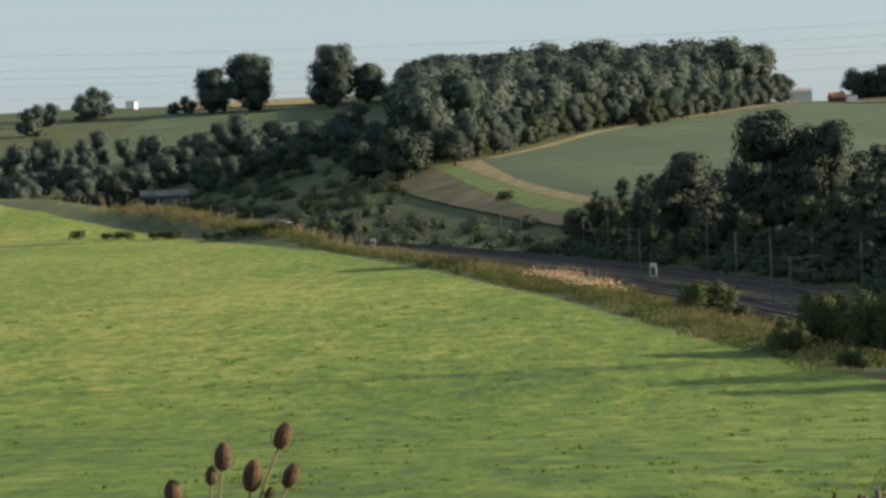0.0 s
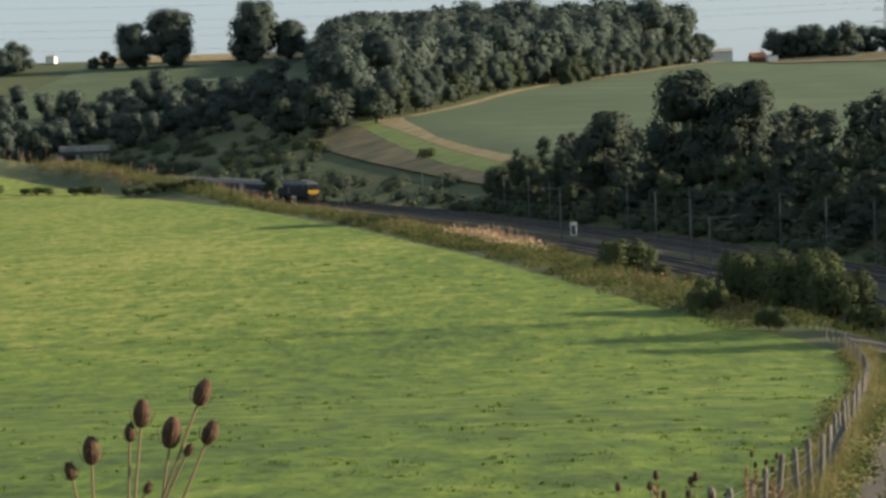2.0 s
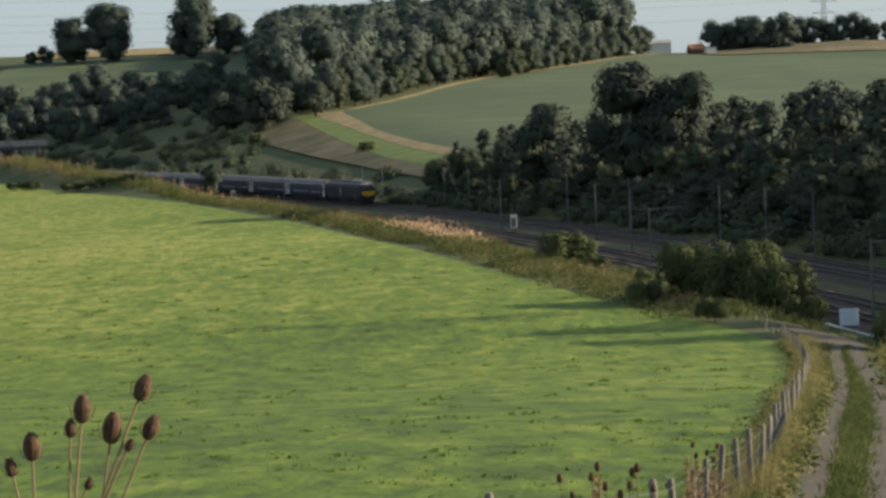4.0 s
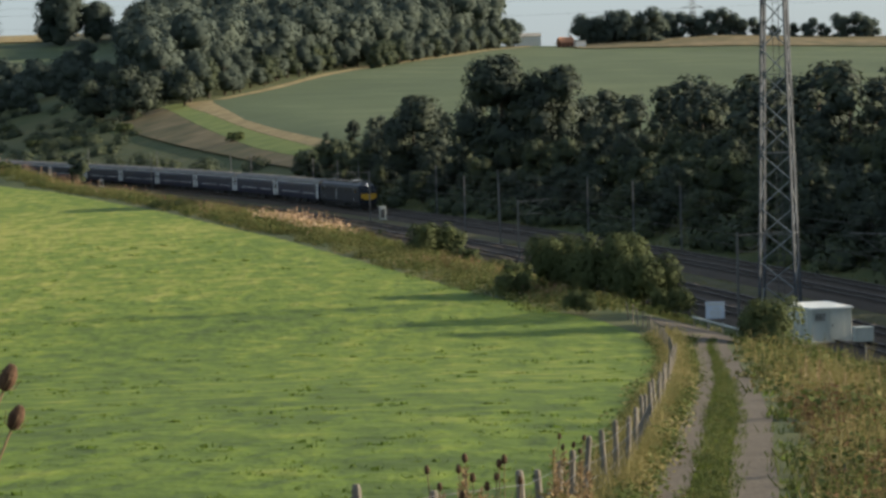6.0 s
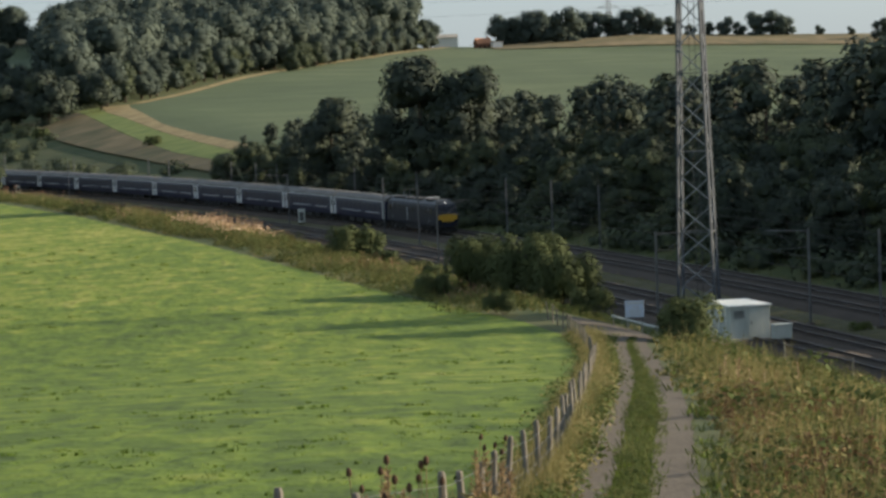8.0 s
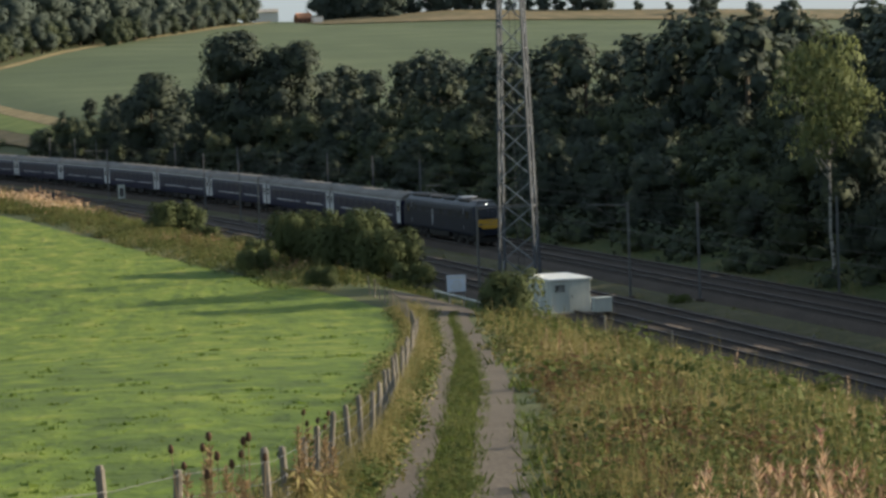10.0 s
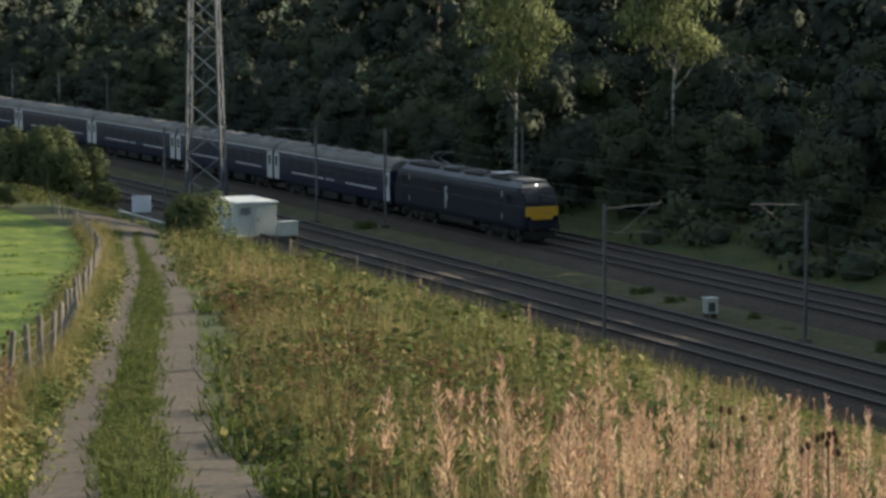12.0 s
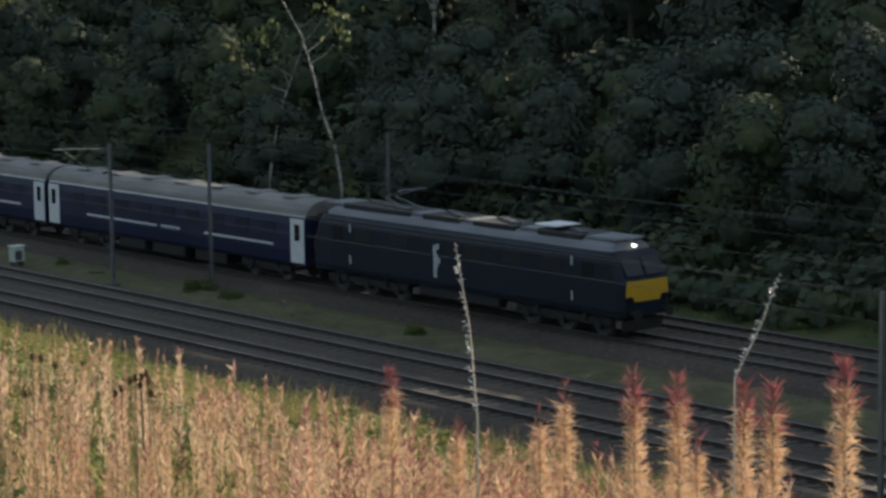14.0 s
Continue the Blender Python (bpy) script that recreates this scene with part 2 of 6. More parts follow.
M_CABROOF = plain("pale_cabinet_roof", (0.74, 0.73, 0.68), 0.6, vary=0.12)
M_SIGN = plain("pale_blue_sign", (0.5, 0.55, 0.66), 0.5, vary=0.1)
M_BRICK = shader("weathered_red_brick", [(0.3, (0.16, 0.07, 0.045)), (0.7, (0.3, 0.14, 0.09))], 1.0, 0.9)
M_TILE = shader("orange_clay_tiles", [(0.3, (0.3, 0.13, 0.07)), (0.7, (0.46, 0.22, 0.12))], 1.0, 0.85)
M_RENDER = plain("white_render", (0.75, 0.73, 0.7), 0.8, vary=0.08)
M_CONC = shader("stained_concrete", [(0.3, (0.2, 0.19, 0.17)), (0.7, (0.36, 0.34, 0.31))], 0.8, 0.9, stretch=(1, 1, 0.4))
M_LAMP = bpy.data.materials.new("headlamp")
M_LAMP.use_nodes = True
M_LAMP.node_tree.nodes["Principled BSDF"].inputs["Emission Color"].default_value = (1, 0.96, 0.86, 1)
M_LAMP.node_tree.nodes["Principled BSDF"].inputs["Emission Strength"].default_value = 3.0


# ---- mesh helpers
def mesh_np(name, verts, quads, mats, index=None, smooth=False, normals=None):
    """A mesh from arrays of corners and of faces that all have the same number of corners."""
    verts, quads = np.asarray(verts, np.float32), np.asarray(quads, np.int32)
    me = bpy.data.meshes.new(name)
    k = quads.shape[1]
    me.vertices.add(len(verts)), me.loops.add(quads.size), me.polygons.add(len(quads))
    me.vertices.foreach_set("co", verts.ravel())
    me.loops.foreach_set("vertex_index", quads.ravel())
    me.polygons.foreach_set("loop_start", np.arange(0, quads.size, k, dtype=np.int32))
    me.polygons.foreach_set("loop_total", np.full(len(quads), k, np.int32))
    for m in mats:
        me.materials.append(m)
    if index is not None:
        me.polygons.foreach_set("material_index", np.asarray(index, np.int32))
    if smooth:
        me.polygons.foreach_set("use_smooth", np.ones(len(quads), bool))
    me.update(calc_edges=True)
    me.validate()
    if normals is not None:
        me.normals_split_custom_set_from_vertices(np.asarray(normals, np.float32))
    return me


def part(name, bm, material, parent=None, label=""):
    """Links a bmesh as one mesh object, under a thing or a part."""
    me = bpy.data.meshes.new(name)
    bmesh.ops.recalc_face_normals(bm, faces=bm.faces)
    bm.to_mesh(me)
    bm.free()
    me.materials.append(material)
    ob = new(name, me)
    if parent is not None:
        ob.parent = parent
    return tagged(ob, label)


def under(name, me, parent, label=""):
    ob = new(name, me)
    ob.parent = parent
    return tagged(ob, label)


def box(bm, c, size, turn=None, bevel=0.0):
    """Adds a box with its centre at c; turn is a rotation matrix."""
    r = bmesh.ops.create_cube(bm, size=1.0)
    vs = r["verts"]
    bmesh.ops.scale(bm, vec=size, verts=vs)
    if bevel:
        es = list({e for v in vs for e in v.link_edges})
        out = bmesh.ops.bevel(bm, geom=es, offset=bevel, segments=1, affect='EDGES')
        vs = list({v for f in out["faces"] for v in f.verts} | {v for v in vs if v.is_valid})
    if turn is not None:
        bmesh.ops.transform(bm, matrix=turn, verts=vs)
    bmesh.ops.translate(bm, vec=c, verts=vs)
    return vs


def tube(bm, points, radii, n=6):
    """Adds a tapered tube along points."""
    rings = []
    points = [Vector(p) for p in points]
    for i, p in enumerate(points):
        d = (points[min(i + 1, len(points) - 1)] - points[max(i - 1, 0)]).normalized()
        a = d.orthogonal().normalized()
        b = d.cross(a)
        rings.append([bm.verts.new(p + (a * math.cos(2 * math.pi * k / n) + b * math.sin(2 * math.pi * k / n)) * radii[i]) for k in range(n)])
    for r0, r1 in zip(rings, rings[1:]):
        for k in range(n):
            bm.faces.new((r0[k], r0[(k + 1) % n], r1[(k + 1) % n], r1[k]))
    bm.faces.new(rings[0][::-1]), bm.faces.new(rings[-1])


def beam(bm, a, b, w, h=None):
    """Adds a square bar from a to b."""
    a, b = Vector(a), Vector(b)
    box(bm, (a + b) / 2, (w, h or w, (b - a).length), (b - a).to_track_quat("Z", "X").to_matrix().to_4x4())


def empty(name, m=None):
    ob = new(name)
    if m is not None:
        ob.matrix_basis = m
    return ob




# ---- the land
def land_sheet():
    """One sheet of ground round the camera out to the horizon, finer near and in front."""
    r = np.concatenate([[0.0], 1.2 * 1.028 ** np.arange(0, 300)])
    r = r[r < 4800]
    az = np.radians(np.concatenate([np.arange(-180, -32, 6.0), np.arange(-32, 48, 0.4), np.arange(48, 180, 6.0)]))
    R, A = np.meshgrid(r, az, indexing="ij")
    x, y = (R * np.sin(A)).ravel(), (R * np.cos(A)).ravel()
    z = ground_z(x, y)
    n, k = len(r), len(az)
    i, j = np.meshgrid(np.arange(n - 1), np.arange(k), indexing="ij")
    j2 = (j + 1) % k
    q = np.stack([i * k + j, i * k + j2, (i + 1) * k + j2, (i + 1) * k + j], -1).reshape(-1, 4)
    ob = new("ground", mesh_np("ground", np.stack([x, y, z], -1), q[:, ::-1], [M_LAND], smooth=True))
    return tagged(ob, "rough green and straw-coloured grassland rolling to the hills", "ground", kind="structure")


def drape(name, left, right, rows, cols, lift, material, label, category="field"):
    """A patch that lies on the land between two edges given by a few corners each."""
    def edge(pts):
        pts = np.array(pts, float)
        d = np.concatenate([[0], np.cumsum(np.hypot(*np.diff(pts, axis=0).T))])
        u = np.linspace(0, d[-1], rows)
        return np.interp(u, d, pts[:, 0]), np.interp(u, d, pts[:, 1])
    (lx, ly), (rx, ry) = edge(left), edge(right)
    v = np.linspace(0, 1, cols)
    x = lx[:, None] * (1 - v) + rx[:, None] * v
    y = ly[:, None] * (1 - v) + ry[:, None] * v
    wob = 0.05 * min(abs(rx - lx).mean(), 3.0)
    x = x + wob * np.sin(y * 0.9 + v * 7) * (0.35 + 0.65 * np.sin(y * 0.23))
    x, y = x.ravel(), y.ravel()
    z = ground_z(x, y) + lift
    i, j = np.meshgrid(np.arange(rows - 1), np.arange(cols - 1), indexing="ij")
    q = np.stack([i * cols + j, i * cols + j + 1, (i + 1) * cols + j + 1, (i + 1) * cols + j], -1).reshape(-1, 4)
    ob = new(name, mesh_np(name, np.stack([x, y, z], -1), q, [material], smooth=True))
    return tagged(ob, label, category, kind="structure")


land_sheet()
PASTURE_EDGE = [(-8, 12), (-1.7, 21.5), (-0.3, 26), (0.8, 36), (1.6, 42), (3.0, 56), (4.4, 71), (8.0, 115), (9.2, 141), (9.0, 150), (7.0, 163),
                (0.6, 184), (-9.2, 220), (-23.3, 270), (-43, 330), (-70, 400)] + [tuple(float(c) for c in line_at(s, 37)[:2]) for s in (-430, -480, -540, -620, -720)]
drape("pasture", [(-25 - 0.42 * y, y) for x, y in PASTURE_EDGE], PASTURE_EDGE, 300, 100, 0.05, M_PASTURE, "bright green grazed pasture with yellowish dry patches")
drape("hill_field", [(-26, 470), (-34, 497), (-43, 526), (-55, 568), (-69, 630), (-70, 640), (-46, 842), (18, 1130)], [(120, 470), (150, 520), (190, 600), (220, 640), (320, 840), (420, 1130)], 90, 60, 0.4, M_HILLCROP, "broad green crop field sloping up the hill")
drape("field_margin", [(-70, 642), (-46, 842), (17, 1128)], [(-67, 645), (-42, 842), (22, 1128)], 60, 4, 0.5, M_STUBBLE, "pale strip of dry grass along the wood's edge")
drape("stubble_strip", [(-26, 455), (-33, 478), (-49, 533), (-66, 595), (-74, 622), (-77, 640)], [(-25, 468), (-34, 497), (-43, 526), (-55, 568), (-69, 630), (-70, 640)], 50, 6, 0.45, M_STUBBLE, "straw-coloured strip of dry grass along the crop")
drape("meadow_strip", [(-26, 440), (-33, 460), (-46, 499), (-59, 547), (-71, 592), (-80, 627), (-84, 640)], [(-26, 455), (-33, 478), (-49, 533), (-66, 595), (-74, 622), (-77, 640)], 40, 8, 0.42, M_BRIGHTGRASS, "light green strip of mown meadow")
drape("rough_strip", [(-30, 438), (-34, 448), (-45, 479), (-57, 514), (-69, 548), (-80, 580), (-95, 634)], [(-26, 440), (-33, 460), (-46, 499), (-59, 547), (-71, 592), (-80, 627), (-84, 640)], 40, 8, 0.4, M_ROUGH, "rough strip of brown dead grass above the scrub")
drape("ridge_stubble", [(40, 1073), (30, 1150)], [(420, 1053), (440, 1150)], 16, 60, 0.8, M_ROUGH, "pale stubble field along the hilltop")
drape("left_ridge_stubble", [(-262, 1110), (-268, 1150)], [(-150, 1110), (-155, 1150)], 12, 20, 0.8, M_STUBBLE, "pale strip of stubble below the hilltop trees")
drape("upland_field", [(-250, 800), (-262, 1105)], [(-125, 800), (-150, 1105)], 50, 24, 0.5, M_HILLCROP, "green upland field below the hilltop trees")
RUT_L = [(0.3, 7), (1.1, 20), (1.7, 30.1), (2.7, 40.4), (3.7, 50.1), (5.1, 64.9), (7.7, 91.9), (10.3, 122.8), (11.4, 138.8), (12.5, 150)]
RUT_R = [(1.7, 7), (2.5, 20), (3.1, 29.8), (4.3, 42.3), (5.2, 51), (6.7, 64.9), (9.1, 92.1), (11.5, 123), (12.5, 139.6), (13.6, 150)]
for rut, half in ((RUT_L, 0.34), (RUT_R, 0.42)):
    drape("dirt_track", [(x - half, y) for x, y in rut], [(x + half, y) for x, y in rut], 320, 5, 0.05, M_DIRT, "dusty gravel wheel rut of the farm track", "track")
drape("track_end", [(11.6, 147), (10.6, 158), (10.0, 168)], [(14.2, 148), (14.6, 158), (15.0, 168)], 30, 8, 0.06, M_DIRT, "worn gravel turning place by the railway gate", "track")


# ---- the railway
S0, S1 = -760.0, 135.0


def sweep(profile, o, s0=S0, s1=S1, step=4.0, closed=True):
    """Corners and faces of a profile of (side, height) swept along the line."""
    s = np.arange(s0, s1 + step, step)
    prof = np.array(profile, float)
    n, k = len(s), len(prof)
    x, y, h = line_at(s, o)
    vx = x[:, None] + prof[None, :, 0] * np.cos(h)[:, None]
    vy = y[:, None] - prof[None, :, 0] * np.sin(h)[:, None]
    vz = np.broadcast_to(prof[None, :, 1], (n, k))
    i, j = np.meshgrid(np.arange(n - 1), np.arange(k if closed else k - 1), indexing="ij")
    j2 = (j + 1) % k
    q = np.stack([i * k + j, i * k + j2, (i + 1) * k + j2, (i + 1) * k + j], -1).reshape(-1, 4)
    return np.stack([vx, vy, vz], -1).reshape(-1, 3), q


RAIL = [(-0.065, -0.16), (-0.065, -0.145), (-0.012, -0.13), (-0.012, -0.045), (-0.036, -0.035), (-0.036, -0.004), (0.036, -0.004), (0.036, -0.035), (0.012, -0.045), (0.012, -0.13), (0.065, -0.145), (0.065, -0.16)]
sleeper_bm = bmesh.new()
box(sleeper_bm, (0, 0, -0.22), (2.5, 0.26, 0.16), bevel=0.03)
SLEEPER = bpy.data.meshes.new("sleeper")
sleeper_bm.to_mesh(SLEEPER)
sleeper_bm.free()
SLEEPER.materials.append(M_SLEEPER)
SV = np.array([[sx * 1.25, sy * 0.13, z] for z in (-0.3, -0.14) for sx, sy in ((-1, -1), (1, -1), (1, 1), (-1, 1))])
SQ = np.array([(0, 3, 2, 1), (4, 5, 6, 7), (0, 1, 5, 4), (1, 2, 6, 5), (2, 3, 7, 6), (3, 0, 4, 7)])
TRACKS = (0.0, -3.7, 8.7, 12.7)


def railway_track(o):
    top = tagged(empty("railway_track"), "straight steel rails on sleepers in dark stained ballast", "railway track", "four railway tracks", kind="structure")
    v, q = sweep([(-2.7, -0.72), (-1.85, -0.19), (0, -0.17), (1.85, -0.19), (2.7, -0.72)], o, closed=False)
    under("ballast_bed", mesh_np("ballast_bed", v, q, [M_BALLAST]), top, "dark brown-grey crushed stone ballast")
    for side in (-0.7525, 0.7525):
        v, q = sweep([(a + side, b) for a, b in RAIL], o)
        rail = under("rail", mesh_np("rail", v, q, [M_RAIL]), top, "steel rail, its rusty sides darkened for shadow")
        v, q = sweep([(side - 0.03, -0.004), (side - 0.03, 0.002), (side + 0.03, 0.002), (side + 0.03, -0.004)], o)
        under("rail_head", mesh_np("rail_head", v, q, [M_RAILTOP]), rail, "bright worn running surface")
    rest_v, rest_q = [], []
    for s in np.arange(-420, 60, 0.65):
        x, y, h = line_at(s, o)
        if -55 < s < 22:
            ob = new("sleeper", SLEEPER)
            ob.parent = top
            ob.matrix_basis = pose(x, y, 0, 0, 0, -math.degrees(h))
        else:
            c, sn = math.cos(h), math.sin(h)
            rest_q.append(SQ + 8 * len(rest_v))
            rest_v.append(np.stack([x + SV[:, 0] * c + SV[:, 1] * sn, y - SV[:, 0] * sn + SV[:, 1] * c, SV[:, 2]], -1))
    tagged(under("more_sleepers", mesh_np("more_sleepers", np.concatenate(rest_v), np.concatenate(rest_q), [M_SLEEPER]), top), kind="stuff")


for o in TRACKS:
    railway_track(o)
v, q = sweep([(2.6, -0.5), (4.4, -0.32), (6.2, -0.5)], 0.0, closed=False)
tagged(new("railway_cess", mesh_np("railway_cess", v, q, [M_CESS])), "strip of weedy ground between the tracks", "ground", kind="structure")


# ---- lineside masts and wires
def mast(arm):
    """A lineside mast, with its cantilever where arm is set."""
    top = tagged(empty("catenary_mast"), "grey steel catenary mast with a cantilever arm" if arm else "plain grey steel catenary mast", "catenary mast", "masts along the railway")
    bm = bmesh.new()
    for a in (-0.06, 0.06):
        box(bm, (a, 0, 2.75), (0.014, 0.125, 6.9))
    box(bm, (0, 0, 2.75), (0.108, 0.012, 6.9))
    part("post", bm, M_GALV, top)
    bm = bmesh.new()
    box(bm, (0, 0, -0.5), (0.5, 0.5, 0.5), bevel=0.05)
    part("footing", bm, M_SLEEPER, top, "concrete footing")
    if not arm:
        return top
    bm = bmesh.new()
    tube(bm, [(0.05, 0, 6.0), (3.0, 0, 6.15)], [0.028, 0.024])
    tube(bm, [(2.5, 0, 6.1), (0.9, 0, 4.95)], [0.017, 0.017])
    tube(bm, [(0.09, 0, 4.9), (2.3, 0, 4.85)], [0.014, 0.014])
    part("cantilever_arm", bm, M_GALV, top)
    for z in (6.0, 4.9):
        bm = bmesh.new()
        for k in range(4):
            tube(bm, [(0.14 + 0.07 * k, 0, z), (0.17 + 0.07 * k, 0, z)], [0.07, 0.07], 8)
        part("insulator", bm, M_DARKSTEEL, top)
    return top


MASTS = [(-31.5, 15.4, 1), (-96, 15.4, 1), (-157, 15.4, 1), (24.5, 15.4, 1), (-29.25, 6.1, 1), (-91.25, 6.1, 1), (-197, 6.1, 0), (-253, 6.1, 1), (-372, 6.1, 0),
         (-25.75, 3.0, 0), (-86.5, 3.0, 0), (-221.5, 3.0, 0)] + [(s, -6.3, 0) for s in (-24.25, -84.5, -174, -188.75, -204, -237.5, -263.5, -299.25, -309.5, -321.75, -354.5, -365.5, -408, -450)]
first = {}
for s, o, arm in MASTS:
    x, y, h = line_at(s, o)
    m = pose(x, y, 0, 0, 0, -math.degrees(h) + (180 if o == 15.4 else 0 if o == 6.1 else 90))
    if arm in first:
        copy_thing(first[arm], m)
    else:
        first[arm] = mast(arm)
        first[arm].matrix_basis = m


def wire(name, pts, r, material, label):
    cu = bpy.data.curves.new(name, 'CURVE')
    cu.dimensions, cu.bevel_depth, cu.bevel_resolution = '3D', r, 1
    sp = cu.splines.new('POLY')
    sp.points.add(len(pts) - 1)
    for p, c in zip(sp.points, pts):
        p.co = (*c, 1)
    cu.materials.append(material)
    return tagged(new(name, cu), label, "wire", "overhead wires")


for o in TRACKS:
    for z, sag in ((4.75, 0.0), (5.95, 0.55)):
        pts = []
        for s in np.arange(-480, 130, 4.0):
            x, y, h = line_at(s, o)
            ph = ((s + 31) % 62.5) / 62.5
            pts.append((x, y, z - sag * 4 * ph * (1 - ph)))
        wire("overhead_wire", pts, 0.009, M_DARKSTEEL, "thin dark overhead wire above the track")


# ---- the train
def loft(bm, rings):
    """Joins rings of equal numbers of corners into an open skin."""
    made = [[bm.verts.new(p) for p in r] for r in rings]
    for a, b in zip(made, made[1:]):
        for k in range(len(a) - 1):
            bm.faces.new((a[k], a[k + 1], b[k + 1], b[k]))
    return made


def bogie(name, y, parent, axles, wheel_r):
    bm = bmesh.new()
    n = len(axles)
    half = max(axles) + 0.7
    for sx in (-1, 1):
        box(bm, (sx * 1.02, y, 0.62), (0.16, 2 * half, 0.34), bevel=0.04)
        for a in axles:
            box(bm, (sx * 1.05, y + a, 0.5), (0.26, 0.36, 0.4), bevel=0.04)
        for a in np.linspace(-half * 0.5, half * 0.5, 2):
            tube(bm, [(sx * 1.12, y + a, 0.55), (sx * 1.12, y + a, 1.0)], [0.12, 0.12], 8)
    box(bm, (0, y, 0.7), (2.0, 0.6, 0.3))
    b = part(name, bm, M_BLACK, parent, "black bogie frame")
    for a in axles:
        bm = bmesh.new()
        for sx in (-1, 1):
            tube(bm, [(sx * 0.69, y + a, wheel_r), (sx * 0.72, y + a, wheel_r), (sx * 0.82, y + a, wheel_r)], [wheel_r + 0.03, wheel_r, wheel_r], 18)
        tube(bm, [(-0.7, y + a, wheel_r), (0.7, y + a, wheel_r)], [0.08, 0.08], 8)
        part("wheelset", bm, M_DARKSTEEL, b)


def side_plate(name, parent, y0, y1, z0, z1, x, material, label="", bevel=0.0, side=1):
    bm = bmesh.new()
    box(bm, (side * x, (y0 + y1) / 2, (z0 + z1) / 2), (0.03, y1 - y0, z1 - z0), bevel=bevel)
    return part(name, bm, material, parent, label)


def locomotive():
    top = tagged(empty("locomotive"), "dark blue electric locomotive with a yellow warning panel", "locomotive")
    w, L = 1.33, 10.25
    low = [(-w * 0.96, 0.92), (-w, 1.15), (-w, 2.2), (-w, 2.95), (-w * 0.97, 3.22), (-w * 0.9, 3.42)]

    def ring(profile, y, nose, squeeze):
        pts = []
        for x, z in profile:
            back = max(0.0, z - 2.35) * 0.62 * nose
            pts.append((x * squeeze, math.copysign(abs(y) - back, y), z))
        return pts
    full = low + [(-x, z) for x, z in reversed(low)]
    bm = bmesh.new()
    stations = [(-L + 0.25, 1, 0.86), (-L + 0.55, 0.9, 0.97), (-L + 1.6, 0.0, 1), (0, 0, 1), (L - 1.6, 0.0, 1), (L - 0.55, 0.9, 0.97), (L - 0.25, 1, 0.86)]
    loft(bm, [ring(low, y, n, q) for y, n, q in stations])
    loft(bm, [ring([(-x, z) for x, z in low], y, n, q) for y, n, q in stations])
    for y, n, q in (stations[0], stations[-1]):
        vs = [bm.verts.new(p) for p in ring(full, y, n, q)]
        k = len(vs)
        for i in range(k // 2 - 1):
            bm.faces.new((vs[i], vs[i + 1], vs[k - 2 - i], vs[k - 1 - i]))
    box(bm, (0, 0, 0.96), (2 * w * 0.95, 2 * L - 0.8, 0.1))
    part("body", bm, M_TEAL, top)
    up = [(-w * 0.9, 3.42), (-w * 0.78, 3.6), (-w * 0.5, 3.78), (0, 3.86), (w * 0.5, 3.78), (w * 0.78, 3.6), (w * 0.9, 3.42)]
    bm = bmesh.new()
    loft(bm, [ring(up, y, n, q) for y, n, q in [(-L + 0.4, 1, 0.84), (-L + 0.7, 0.95, 0.97), (-L + 1.9, 0.1, 1), (L - 1.9, 0.1, 1), (L - 0.7, 0.95, 0.97), (L - 0.4, 1, 0.84)]])
    for sgn in (-1, 1):
        vs = [bm.verts.new(p) for p in ring(up, sgn * (L - 0.4), 1, 0.84)]
        bm.faces.new(vs)
    roof = part("roof", bm, M_LROOF, top, "grimy mid-grey roof")
    for y, ln in ((-5.9, 4.6), (-1.5, 2.4), (1.9, 2.6), (5.9, 2.6)):
        bm = bmesh.new()
        box(bm, (0, y, 3.79), (1.75, ln, 0.2), bevel=0.03)
        well = part("roof_well", bm, M_BLACK, roof, "dark recessed roof equipment")
        for k in range(3):
            bm = bmesh.new()
            box(bm, (-0.35 + 0.35 * k, y + (k - 1) * ln * 0.28, 3.93), (0.3, ln * 0.22, 0.1), bevel=0.02)
            part("roof_equipment", bm, M_DARKSTEEL, well)
    for y, ln in ((-9.0, 1.3), (-3.2, 0.8), (0.2, 0.7), (3.9, 1.0), (8.2, 1.8)):
        bm = bmesh.new()
        box(bm, (0, y, 3.83), (1.5, ln, 0.12), bevel=0.04)
        part("roof_hatch", bm, M_LROOF, roof)
    pan = empty("pantograph")
    pan.parent = top
    bm = bmesh.new()
    box(bm, (0.1, 5.0, 4.08), (1.35, 1.3, 0.05), bevel=0.01)
    part("pantograph_head", bm, M_WHITEP, pan, "pale pantograph pan")
    bm = bmesh.new()
    for sx in (-0.4, 0.4):
        tube(bm, [(sx, -4.2, 3.9), (sx * 0.7, -6.0, 4.3)], [0.03, 0.03])
        tube(bm, [(sx * 0.7, -6.0, 4.3), (sx, -4.4, 4.74)], [0.025, 0.02])
    tube(bm, [(-0.8, -4.4, 4.74), (0.8, -4.4, 4.74)], [0.03, 0.03])
    part("pantograph_arm", bm, M_GALV, pan)
    for e in (1, -1):
        bm = bmesh.new()
        yf = e * (L - 0.205)
        shape = [(-1.1, 2.32), (-1.13, 1.72), (-0.78, 1.72), (-0.66, 1.5), (0.66, 1.5), (0.78, 1.72), (1.13, 1.72), (1.1, 2.32)]
        a = [bm.verts.new((x, yf, z)) for x, z in shape]
        b = [bm.verts.new((x, yf - e * 0.04, z)) for x, z in shape]
        bm.faces.new(a), bm.faces.new(b[::-1])
        for i in range(len(a)):
            bm.faces.new((a[i], a[(i + 1) % len(a)], b[(i + 1) % len(a)], b[i]))
        part("warning_panel", bm, M_YELLOW, top, "yellow warning panel")
